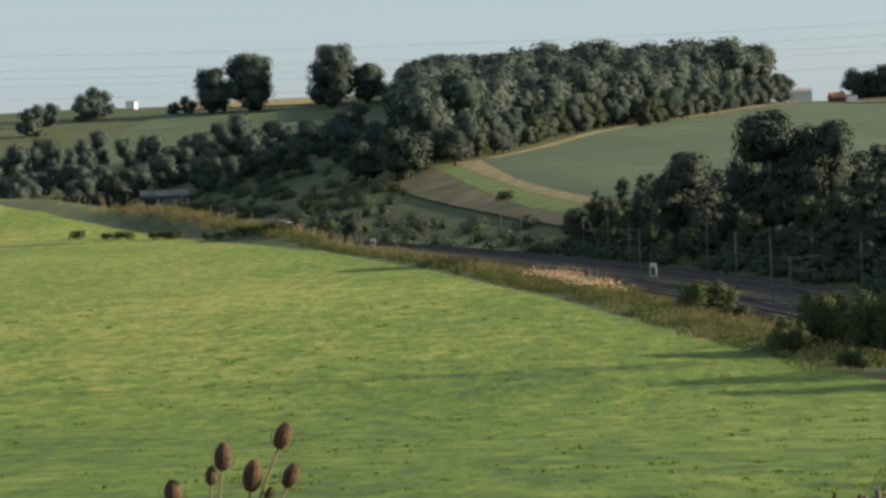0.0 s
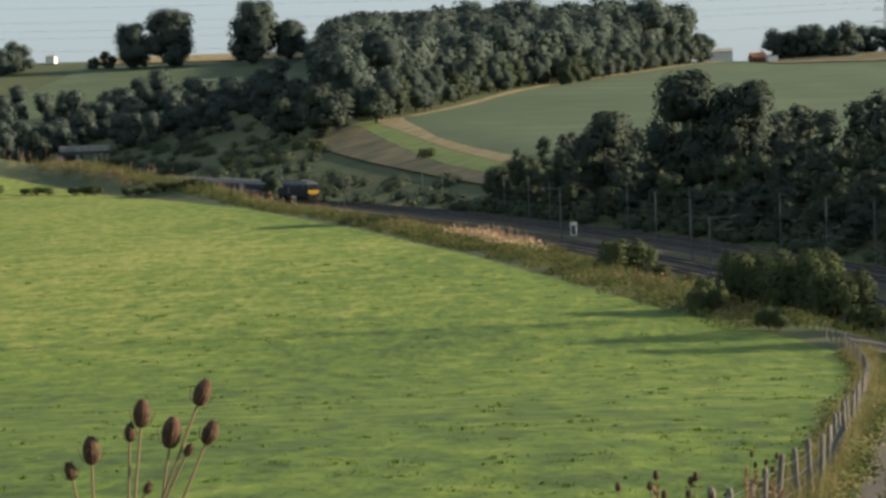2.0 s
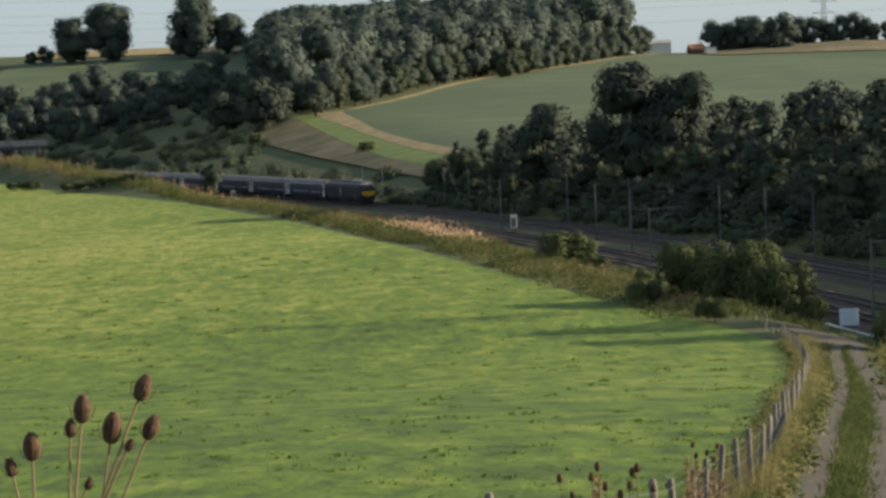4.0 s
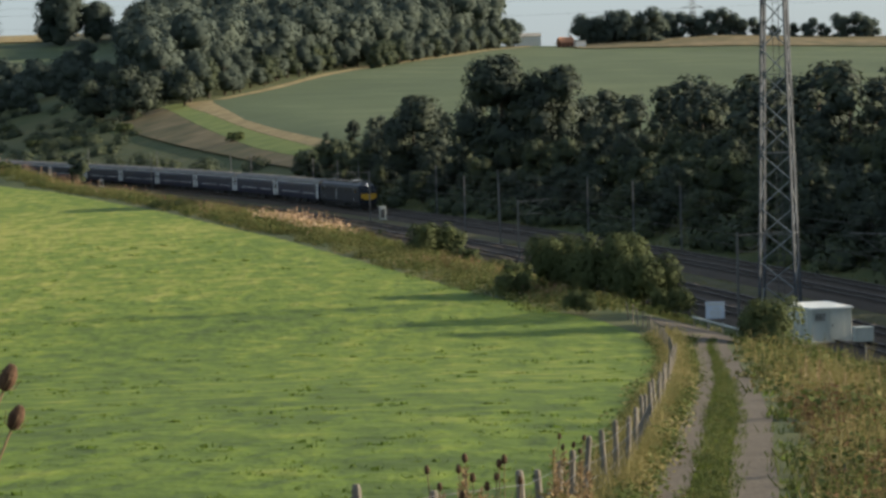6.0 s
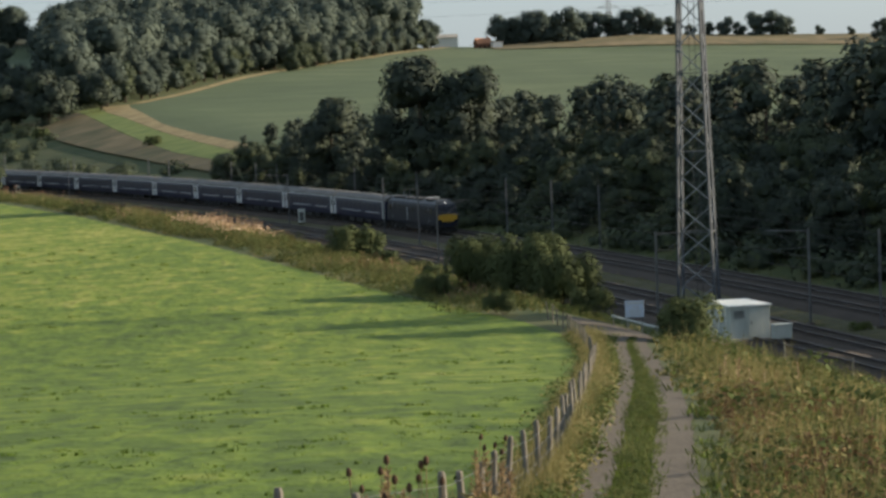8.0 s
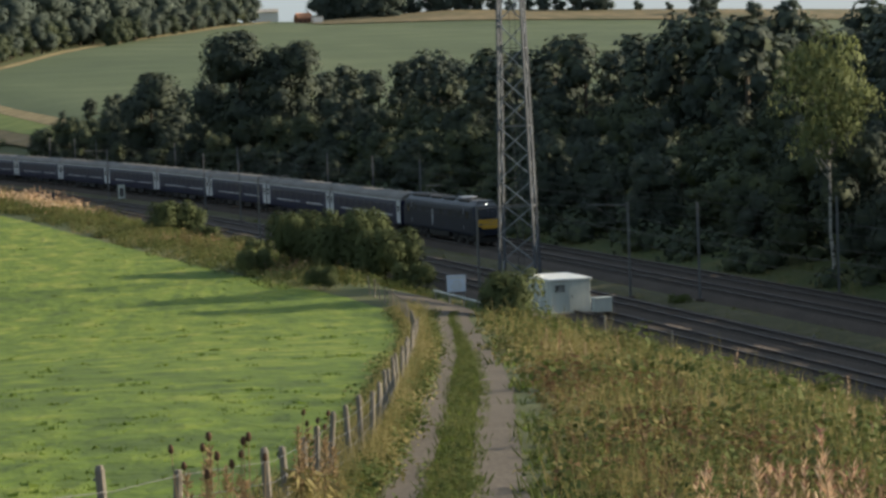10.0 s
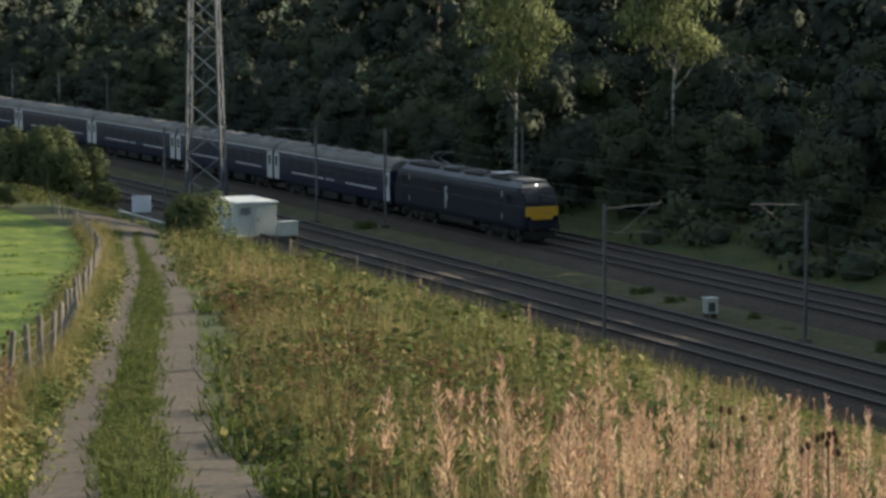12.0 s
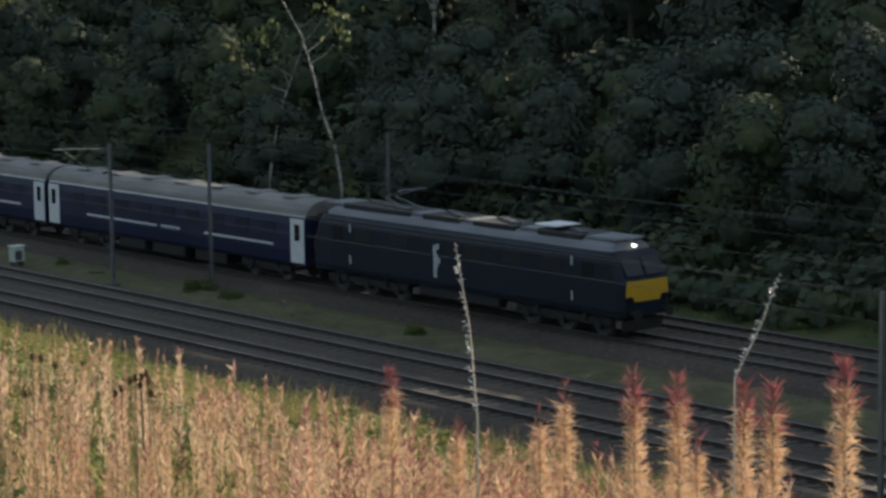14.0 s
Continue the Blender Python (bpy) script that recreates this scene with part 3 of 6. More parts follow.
        for sx in (-1, 1):
            bm = bmesh.new()
            tilt = Matrix.Rotation(e * math.atan(0.62), 4, 'X')
            box(bm, (sx * 0.54, e * (L - 0.25 - 0.62 * 0.45 + 0.015), 2.82), (0.94, 0.03, 0.78), tilt, bevel=0.01)
            part("windscreen", bm, M_GLASSD, top, "dark glass windscreen")
            bm = bmesh.new()
            tube(bm, [(sx * 0.86, e * (L - 0.3), 1.06), (sx * 0.86, e * (L + 0.12), 1.06), (sx * 0.86, e * (L + 0.16), 1.06)], [0.09, 0.09, 0.23], 10)
            part("buffer", bm, M_BLACK, top)
            bm = bmesh.new()
            tube(bm, [(sx * 0.92, e * (L - 0.24), 1.58), (sx * 0.92, e * (L - 0.17), 1.58)], [0.13, 0.12], 10)
            part("marker_light", bm, M_GLASSD, top)
        bm = bmesh.new()
        box(bm, (0, e * (L - 0.5), 0.55), (2.2, 0.12, 0.5), bevel=0.05)
        part("snow_plough", bm, M_BLACK, top)
        bm = bmesh.new()
        tube(bm, [(0, e * (L - 1.05), 3.6), (0, e * (L - 0.86), 3.58)], [0.032, 0.032], 12)
        part("headlamp", bm, M_LAMP if e > 0 else M_GLASSD, top, "bright white headlamp" if e > 0 else "")
    for side in (-1, 1):
        for y in (L - 3.1, -L + 3.1):
            for z in (1.35, 2.75):
                side_plate("handrail", top, y - 0.04, y + 0.04, z, z + 0.36, w + 0.02, M_SILVERTAG, "pale handrail", side=side)
            side_plate("cab_window", top, y + math.copysign(0.9, y) - 0.32, y + math.copysign(0.9, y) + 0.32, 2.35, 2.95, w + 0.005, M_GLASSD, side=side)
        # pale badge in the middle of the side, as plain shapes
        for dy, z0, z1, t in ((-0.05, 2.35, 2.72, 0.09), (0.16, 2.55, 2.8, 0.07), (0.02, 1.75, 2.35, 0.13), (0.2, 1.95, 2.2, 0.1), (-0.02, 1.35, 1.75, 0.09)):
            side_plate("side_badge", top, -1.3 + dy - t, -1.3 + dy + t, z0, z1, w + 0.008, M_SILVERTAG, "pale grey badge", side=side)
        for y in np.linspace(-6.2, 6.0, 6):
            if abs(y + 1.3) > 1:
                bm = bmesh.new()
                for k in range(6):
                    box(bm, (side * (w + 0.01), y, 2.45 + 0.09 * k), (0.03, 1.1, 0.05))
                part("side_grille", bm, M_BLACK, top)
        bm = bmesh.new()
        box(bm, (side * 0.95, 0, 0.72), (0.5, 5.2, 0.55), bevel=0.06)
        part("equipment_case", bm, M_BLACK, top)
    for y in (-6.3, 6.3):
        bogie("bogie", y, top, (-2.1, 0, 2.1), 0.57)
    return top


def coach():
    top = tagged(empty("sleeper_coach"), "dark blue sleeping coach with white ends and a grey roof", "railway coach", "coaches of the train")
    w, L = 1.37, 11.0
    low = [(-1.22, 0.85), (-1.31, 1.0), (-w, 1.5), (-w, 2.2), (-w * 0.985, 2.7), (-w * 0.94, 3.12)]
    bm = bmesh.new()
    for sgn in (1, -1):
        loft(bm, [[(x * sgn, y, z) for x, z in low] for y in (-L, 0, L)])
    full = low + [(-x, z) for x, z in reversed(low)]
    for y in (-L, L):
        vs = [bm.verts.new((x, y, z)) for x, z in full]
        k = len(vs)
        for i in range(k // 2 - 1):
            bm.faces.new((vs[i], vs[i + 1], vs[k - 2 - i], vs[k - 1 - i]))
    box(bm, (0, 0, 0.9), (2.4, 2 * L - 0.1, 0.1))
    part("body", bm, M_NAVY, top)
    up = [(-w * 0.94, 3.14), (-w * 0.86, 3.4), (-w * 0.68, 3.62), (-w * 0.38, 3.76), (0, 3.81), (w * 0.38, 3.76), (w * 0.68, 3.62), (w * 0.86, 3.4), (w * 0.94, 3.14)]
    bm = bmesh.new()
    loft(bm, [[(x, y, z) for x, z in up] for y in (-L, -L / 2, 0, L / 2, L)])
    for y in (-L, L):
        bm.faces.new([bm.verts.new((x, y, z)) for x, z in up])
    roof = part("roof", bm, M_ROOF, top, "grimy grey roof")
    for y in np.linspace(-8.8, 8.8, 7):
        bm = bmesh.new()
        box(bm, (0, y, 3.8), (1.3, 0.9, 0.05), bevel=0.015)
        part("roof_vent", bm, M_ROOF, roof)
    for e in (-1, 1):
        bm = bmesh.new()
        box(bm, (0, e * (L + 0.1), 2.1), (1.2, 0.3, 2.3), bevel=0.05)
        part("gangway", bm, M_BLACK, top, "black rubber gangway")
    for side in (-1, 1):
        side_plate("cantrail_line", top, -L + 0.02, L - 0.02, 3.07, 3.14, w * 0.945 + 0.01, M_WHITEP, "pale line below the roof", side=side)
        for y in (-L + 0.54, L - 0.54):
            door = side_plate("end_door", top, y - 0.5, y + 0.5, 1.0, 3.0, w + 0.012, M_WHITEP, "white end door", side=side)
            side_plate("door_window", door, y - 0.2, y + 0.2, 2.0, 2.75, w + 0.02, M_GLASSD, side=side)
        for y0, y1 in ((-8.6, -3.1), (1.0, 7.3)):
            side_plate("waist_stripe", top, -y1, -y0, 1.66, 1.75, w + 0.008, M_WHITEP, "thin white waist stripe", side=side)
        side_plate("lettering", top, -0.6, 1.0, 1.66, 1.78, w + 0.008, M_SILVERTAG, "small pale bar of lettering", side=side)
        for y in np.linspace(-8.2, 8.2, 9):
            side_plate("window", top, y - 0.55, y + 0.55, 2.05, 2.75, w + 0.004, M_TINT, bevel=0.01, side=side)
    for y, ln in ((-3.6, 2.4), (-0.4, 2.8), (3.2, 2.6)):
        bm = bmesh.new()
        box(bm, (0, y, 0.6), (2.3, ln, 0.6), bevel=0.06)
        part("underframe_case", bm, M_BLACK, top)
    for y in (-7.6, 7.6):
        bogie("bogie", y, top, (-1.25, 1.25), 0.46)
    return top


LOCO = locomotive()
COACH = coach()
TRAIN = [(LOCO, 10.25)]
for k in range(16):
    TRAIN.append((COACH if k == 0 else copy_thing(COACH, Matrix()), 20.5 + 0.1 + 11.1 + 22.4 * k))


def vehicle_pose(t, back):
    """The pose of a vehicle whose middle is back metres behind the train's front at t seconds."""
    left = 14.0 - t
    s = -(34.4337 * left - 0.01895 * left * left) - back
    ax, ay, _ = line_at(s - 7.3)
    bx, by, _ = line_at(s + 7.3)
    return pose((ax + bx) / 2, (ay + by) / 2, 0, 0, 0, -math.degrees(math.atan2(bx - ax, by - ay)))


def motions():
    for ob, back in TRAIN:
        walk(ob, [(t / 2, vehicle_pose(t / 2, back)) for t in range(0, 29)])


# ---- trees and bushes
def lobe_cores(rng, lobes, share, n=9, m=6):
    """Lumpy shells added inside a crown's lobes to block light: corners, faces and normals."""
    V, Q, N = [], [], []
    la, lo = np.meshgrid(np.radians(np.linspace(-75, 84, m)), np.arange(n) * 2 * math.pi / n, indexing="ij")
    d = np.stack([np.cos(la) * np.cos(lo), np.cos(la) * np.sin(lo), np.sin(la)], -1).reshape(-1, 3)
    i, j = np.meshgrid(np.arange(m - 1), np.arange(n), indexing="ij")
    q = np.stack([i * n + j, i * n + (j + 1) % n, (i + 1) * n + (j + 1) % n, (i + 1) * n + j], -1).reshape(-1, 4)
    for x, y, z, a, b, c in lobes:
        w = share * (1 + 0.11 * rng.normal(size=(len(d), 1)))
        Q.append(q + len(d) * len(V)), V.append(np.array((x, y, z)) + d * (a, b, c) * w), N.append(d)
    return np.concatenate(V), np.concatenate(Q), np.concatenate(N)


def leaf_cloud(rng, lobes, n, size, droop=0.0, whole=0.0, core=0.0):
    """Bent leaf clumps strewn over the shells of a crown's lobes: corners and faces."""
    c = np.array([l[:3] for l in lobes])
    r = np.array([l[3:] for l in lobes])
    area = (r[:, 0] * r[:, 1] * r[:, 2]) ** (2 / 3)
    k = rng.choice(len(lobes), n, p=area / area.sum())
    d = rng.normal(size=(n, 3))
    d /= np.linalg.norm(d, axis=1)[:, None]
    d[:, 2] = np.where(d[:, 2] < -0.35, -d[:, 2], d[:, 2])
    rad = 0.72 + 0.36 * rng.random(n) ** 0.7
    p = c[k] + d * r[k] * rad[:, None]
    nor = d + rng.normal(size=(n, 3)) * 0.24
    nor[:, 2] += 0.3
    nor /= np.linalg.norm(nor, axis=1)[:, None]
    u = np.cross(nor, rng.normal(size=(n, 3)))
    u /= np.linalg.norm(u, axis=1)[:, None]
    v = np.cross(nor, u)
    s = size * (0.55 + 0.9 * rng.random(n))[:, None]
    if droop:
        v = v * 0.4 + np.array([0, 0, -1.0]) * droop
        u *= 0.5
    tip = nor * s * 0.16
    q = np.stack([p - u * s * 0.5 - tip, p - v * s * 0.62, p + u * s * 0.5 - tip, p + v * s * 0.62], 1)
    # leaves shade as one soft mass: their normals lean to the crown's own curve
    soft = d * 0.8 + nor * 0.35
    if whole:
        out = p - np.average(c, axis=0, weights=area)
        soft = soft * (1 - whole) + out / np.linalg.norm(out, axis=1)[:, None] * whole
    soft /= np.linalg.norm(soft, axis=1)[:, None]
    v, f, nn = q.reshape(-1, 3), np.arange(4 * n).reshape(-1, 4), np.repeat(soft, 4, axis=0)
    if core:
        cv, cf, cn = lobe_cores(rng, lobes, core)
        v, f, nn = np.concatenate([v, cv]), np.concatenate([f, cf + len(v)]), np.concatenate([nn, cn])
    return v, f, nn


def make_lobes(rng, height, radius, base, count, slim=1.0):
    lobes = []
    mid, half = (height + base) / 2, (height - base) / 2
    for i in range(count):
        z = base + (height - base) * (0.12 + 0.8 * (i + rng.random()) / count)
        f = math.sqrt(max(0.05, 1 - ((z - mid) / half) ** 2))
        a = rng.random() * 2 * math.pi
        d = radius * f * (0.25 + 0.5 * rng.random())
        r = radius * (0.34 + 0.2 * rng.random()) * (0.6 + 0.5 * f)
        lobes.append((d * math.cos(a), d * math.sin(a), z, r * slim, r * slim, r * (0.75 + 0.3 * rng.random())))
    return lobes


def tree(seed, height, radius, base, count, leaves, size, leaf, bark, label, trunk_r=0.28, slim=1.0, droop=0.0, lean=0.4, name="tree", limbs=7, category="tree"):
    rng = np.random.default_rng(seed)
    top = tagged(empty(name), label, category)
    lobes = make_lobes(rng, height, radius, base, count, slim)
    bm = bmesh.new()
    tip = height * 0.9
    bend = rng.normal(size=2) * lean
    spine = [(bend[0] * (z / tip) ** 2 + 0.12 * math.sin(z), bend[1] * (z / tip) ** 2 + 0.1 * math.cos(z * 0.8), z) for z in np.linspace(-0.5, tip, 8)]
    tube(bm, spine, list(np.linspace(trunk_r, trunk_r * 0.2, 8)), 7)
    for lb in lobes[:limbs]:
        z0 = max(base * 0.6, lb[2] - 0.5 * math.hypot(lb[0], lb[1]) - 1.0)
        f = z0 / tip
        a = Vector((bend[0] * f * f, bend[1] * f * f, z0))
        b = Vector(lb[:3])
        tube(bm, [a, a.lerp(b, 0.5) + Vector((0, 0, -0.2)), b], [trunk_r * 0.45, trunk_r * 0.3, trunk_r * 0.12], 5)
    part("trunk", bm, bark, top)
    v, q, nn = leaf_cloud(rng, lobes, leaves, size, droop, 0.3, 0.0 if droop else 0.6)
    under("crown", mesh_np("crown", v, q, [leaf], normals=nn), top)
    return top


def bush(seed, height, radius, leaves, size, leaf, label, name="bush", count=17):
    rng = np.random.default_rng(seed)
    top = tagged(empty(name), label, "bush")
    lobes = []
    for i in range(count):
        a, d = rng.random() * 6.283, radius * 0.7 * math.sqrt(rng.random())
        r = radius * (0.24 + 0.16 * rng.random())
        hz = height * (0.35 + 0.45 * rng.random()) * (1 - 0.35 * d / radius)
        lobes.append((d * math.cos(a), d * math.sin(a), hz, r, r, max(0.3, min(hz, height - hz) * 0.95)))
    bm = bmesh.new()
    for lb in lobes[:6]:
        tube(bm, [(0.1 * lb[0], 0.1 * lb[1], -0.3), (lb[0] * 0.6, lb[1] * 0.6, lb[2] * 0.6), lb[:3]], [0.08, 0.05, 0.02], 5)
    part("woody_base", bm, M_BARK, top)
    v, q, nn = leaf_cloud(rng, lobes, leaves, size, whole=0.15, core=0.45 if radius > 3 else 0.0)
    v[:, 2] = np.maximum(v[:, 2], 0.0)
    under("foliage", mesh_np("foliage", v, q, [leaf], normals=nn), top)
    return top


def stand(ob, places):
    """Puts a model at the first place and copies at the others: rows of x, y, turn, scale."""
    for i, (x, y, turn, k) in enumerate(places):
        m = pose(x, y, gz(x, y) - 0.1, 0, 0, turn) @ Matrix.Diagonal((k, k, k, 1))
        if i == 0:
            ob.matrix_basis = m
        else:
            copy_thing(ob, m)


def tree_arrays(seed, height, radius, base, count, leaves, size, fat=1.0, core=0.5):
    """Crown and bare stem of a tree as arrays, for woods that are one mass: corners, faces, material of each face, normals."""
    g = np.random.default_rng(seed)
    lobes = [(x * 0.9, y * 0.9, z, a * fat, b * fat, c * fat) for x, y, z, a, b, c in make_lobes(g, height / (0.85 + 0.15 * fat), radius, base, count)]
    v, q, nn = leaf_cloud(g, lobes, leaves, size, whole=0.3, core=core)
    r = 0.3
    sv = np.array([(a * r * k, b * r * k, z) for z, k in ((-0.5, 1), (height * 0.7, 0.4)) for a, b in ((-1, -1), (1, -1), (1, 1), (-1, 1))], float)
    sq = np.array([(0, 1, 5, 4), (1, 2, 6, 5), (2, 3, 7, 6), (3, 0, 4, 7)]) + len(v)
    return np.concatenate([v, sv]), np.concatenate([q, sq]), np.concatenate([np.zeros(len(q), int), np.ones(4, int)]), np.concatenate([nn, sv / np.linalg.norm(sv, axis=1)[:, None] * (1, 1, 0) + (0, 0, 0.01)])


def scatter(name, variants, places, mats, label, category, sink=0.05, kind="stuff", leanable=0.0, seed=1):
    """Joins copies of the variants at the places (x, y, size, variant) into one mesh."""
    g = np.random.default_rng(seed)
    P = np.array(places, float)
    z = ground_z(P[:, 0], P[:, 1]) - sink
    turn = g.random(len(P)) * 6.283
    tilt = g.normal(size=(len(P), 2)) * leanable
    V, Q, I, N, n = [], [], [], [], 0
    for k, (v, q, i, *soft) in enumerate(variants):
        sel = np.where(P[:, 3].astype(int) == k)[0]
        if not len(sel):
            continue
        c, s = np.cos(turn[sel])[:, None], np.sin(turn[sel])[:, None]
        sz = P[sel, 2][:, None]
        hgt = v[None, :, 2] * sz
        x = (v[None, :, 0] * c - v[None, :, 1] * s) * sz + P[sel, 0][:, None] + hgt * tilt[sel, 0][:, None]
        y = (v[None, :, 0] * s + v[None, :, 1] * c) * sz + P[sel, 1][:, None] + hgt * tilt[sel, 1][:, None]
        V.append(np.stack([x, y, hgt + z[sel][:, None]], -1).reshape(-1, 3))
        Q.append((q[None] + (np.arange(len(sel)) * len(v))[:, None, None]).reshape(-1, 4) + n)
        I.append(np.tile(i, len(sel)))
        n += len(sel) * len(v)
        for nn in soft:
            N.append(np.stack([nn[None, :, 0] * c - nn[None, :, 1] * s, nn[None, :, 0] * s + nn[None, :, 1] * c, np.broadcast_to(nn[None, :, 2], (len(sel), len(nn)))], -1).reshape(-1, 3))
    ob = new(name, mesh_np(name, np.concatenate(V), np.concatenate(Q), mats, np.concatenate(I), normals=np.concatenate(N) if N else None))
    return tagged(ob, label, category, kind=kind)


def taper(s):
    """The wood grows lower towards its far end."""
    return float(np.interp(s, [-380, -330, -290, -250, -190, -150], [0.95, 1.0, 0.9, 0.9, 0.92, 1.0]))


def wood_top(x, y, k, height):
    """Holds a tree of the railway wood under the wood's uneven crown line."""
    d, az = math.hypot(x, y), math.degrees(math.atan2(x, y))
    el = float(np.interp(az, [-4.1, -3.9, -3.4, -2.1, -0.9, -0.6, 0.2, 1.0, 1.5, 2.0, 2.4, 3.7, 5.0, 6.0, 7.3, 8.15, 8.8, 9.4, 10.0, 10.6, 11.3, 13.5, 17.0, 20.0], [-1.25, -1.0, -0.75, -0.5, -0.33, -0.2, -0.15, -0.15, -0.2, -0.34, -0.1, 0.16, 0.05, 0.34, 0.5, 0.58, 0.42, 0.55, 0.8, 1.35, 0.92, 1.1, 1.3, 4.0]))
    return min(k, (EYE.z + d * math.tan(radians(el)) - gz(x, y)) / height * (0.93 + 0.1 * math.sin(az * 9 + d)))


rng = np.random.default_rng(7)
WOOD = [tree(11, 14.0, 4.8, 0.3, 18, 2600, 0.4, M_LEAF, M_BARK, "dense dark green broadleaf tree in the railway wood"),
        tree(12, 13.0, 4.5, 0.3, 16, 2500, 0.4, M_LEAF2, M_BARK, "green ash tree in the railway wood"),
        tree(13, 15.0, 5.2, 0.5, 19, 2800, 0.4, M_LEAF, M_BARK, "tall dark oak in the railway wood"),
        tree(14, 12.0, 4.2, 0.2, 15, 2400, 0.38, M_LEAF2, M_BARK, "rounded green tree at the edge of the wood")]
WOOD += [tree(16, 13.5, 4.7, 0.2, 20, 3900, 0.34, M_LEAF, M_BARK, "dense dark broadleaf tree behind the tracks"), tree(17, 12.5, 4.4, 0.2, 18, 3700, 0.33, M_LEAF2, M_BARK, "leafy green ash behind the tracks")]
spots = [[] for _ in WOOD]
for o0, step, lo, hi in ((-13.0, 6.6, 0.62, 0.88), (-19.5, 7.4, 0.75, 1.0), (-27, 10.5, 0.85, 1.1)):
    for s in np.arange(-345 + 2.5 * (o0 + 13), 92, step):
        o = o0 + rng.uniform(-2.0, 2.0)
        x, y, _ = line_at(s + rng.uniform(-2, 2), o)
        near_track = s > -105
        kind = rng.integers(4, 6) if near_track else rng.integers(0, 4)
        spots[kind].append((x, y, rng.uniform(0, 360), wood_top(x, y, rng.uniform(lo, hi) * taper(s), (14.0, 13.0, 15.0, 12.0, 13.5, 12.5)[kind])))
for ob, pl in zip(WOOD, spots):
    stand(ob, pl)
inner = []
for o0 in (-36, -46, -57, -68, -80, -93):
    for s in np.arange(-345 + 2.2 * (o0 + 13) if o0 > -50 else -220, 170, 9.0):
        x, y, _ = line_at(s + rng.uniform(-3, 3), o0 + rng.uniform(-3, 3))
        inner.append((x, y, wood_top(x, y, rng.uniform(0.85, 1.12) * taper(s), 15.0), rng.integers(0, 3) if s < -115 or o0 < -50 else rng.integers(3, 5)))
scatter("wood_interior", [tree_arrays(61, 14.5, 5.4, 0.3, 11, 700, 0.7), tree_arrays(62, 13.5, 5.2, 0.3, 11, 660, 0.7), tree_arrays(63, 15.5, 5.2, 0.3, 12, 700, 0.7), tree_arrays(64, 14.5, 5.4, 0.3, 12, 900, 0.55), tree_arrays(65, 15.0, 5.2, 0.3, 12, 900, 0.55)], inner, [M_LEAF, M_BARK], "dense mass of dark trees inside the railway wood", "woodland")
lobes = []
for i in range(420):
    x, y, _ = line_at(rng.uniform(-345, 110), -rng.uniform(8.2, 17))
    r = rng.uniform(0.9, 2.2)
    lobes.append((x, y, gz(x, y) + 0.3 * r, r * 1.2, r * 1.2, r))
for i in range(170):
    x, y, _ = line_at(rng.uniform(-40, 112), -rng.uniform(7.8, 14))
    r = rng.uniform(0.8, 1.7)
    lobes.append((x, y, gz(x, y) + 0.3 * r, r * 1.2, r * 1.2, r))
for i in range(260):
    x, y, _ = line_at(rng.uniform(-330, 115), -rng.uniform(16, 66))
    r = rng.uniform(1.8, 3.2)
    lobes.append((x, y, gz(x, y) + rng.uniform(0.5, 4.0), r * 1.3, r * 1.3, r))
v, q, nn = leaf_cloud(rng, lobes, 76000, 0.42, core=0.5)
tagged(new("undergrowth", mesh_np("undergrowth", v, q, [M_LEAF2], normals=nn)), "dark bramble and scrub at the foot of the wood", "undergrowth", kind="stuff")
lobes = []
for i in range(300):
    s, o = rng.uniform(-680, -345), -rng.uniform(9, 80) * rng.random() ** 0.35
    x, y, _ = line_at(s, o)
    if x > -82 and o < -22:
        continue
    r = rng.uniform(0.8, 2.8)
    lobes.append((x, y, gz(x, y) + 0.05 * r, r * 1.3, r * 1.3, r))
v, q, nn = leaf_cloud(rng, lobes, 46000, 0.32, whole=0.0, core=0.5)
tagged(new("bank_scrub", mesh_np("bank_scrub", v, q, [M_LEAF2], normals=nn)), "patchy green scrub on the railway bank", "scrub", kind="stuff")
BIG = tree(15, 17.0, 6.0, 2.0, 22, 4600, 0.45, M_LEAF, M_BARK, "large spreading oak rising above the railway wood", 0.45)
stand(BIG, [(1.6, 350, 30, 1.14), (-11, 372, 200, 0.78), (8.5, 350, 100, 0.84)])
BIRCHES = [tree(21, 17.2, 4.1, 8.2, 26, 6400, 0.32, M_LEAFB, M_BIRCH, "tall silver birch with drooping sunlit foliage", 0.15, droop=0.75, lean=0.8, limbs=9),
           tree(22, 15.0, 2.0, 10.5, 6, 160, 0.28, M_LEAFB, M_BIRCH, "slender leaning silver birch with a pale trunk", 0.1, droop=0.7, lean=2.2, limbs=3)]


def by(az, d):
    return d * math.sin(radians(az)), d * math.cos(radians(az))


stand(BIRCHES[0], [(*by(13.6, 177), 0, 1.0), (*by(17.1, 171), 140, 1.02), (*by(27.6, 146), 10, 0.95)])
stand(BIRCHES[1], [(*by(25.5, 127), 130, 0.95), (*by(23.7, 133), 40, 0.8)])

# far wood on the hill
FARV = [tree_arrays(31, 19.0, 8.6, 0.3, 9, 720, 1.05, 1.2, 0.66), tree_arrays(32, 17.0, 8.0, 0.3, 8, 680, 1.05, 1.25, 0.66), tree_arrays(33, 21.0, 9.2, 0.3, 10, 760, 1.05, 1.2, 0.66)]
FARH = (19.0, 17.0, 21.0)


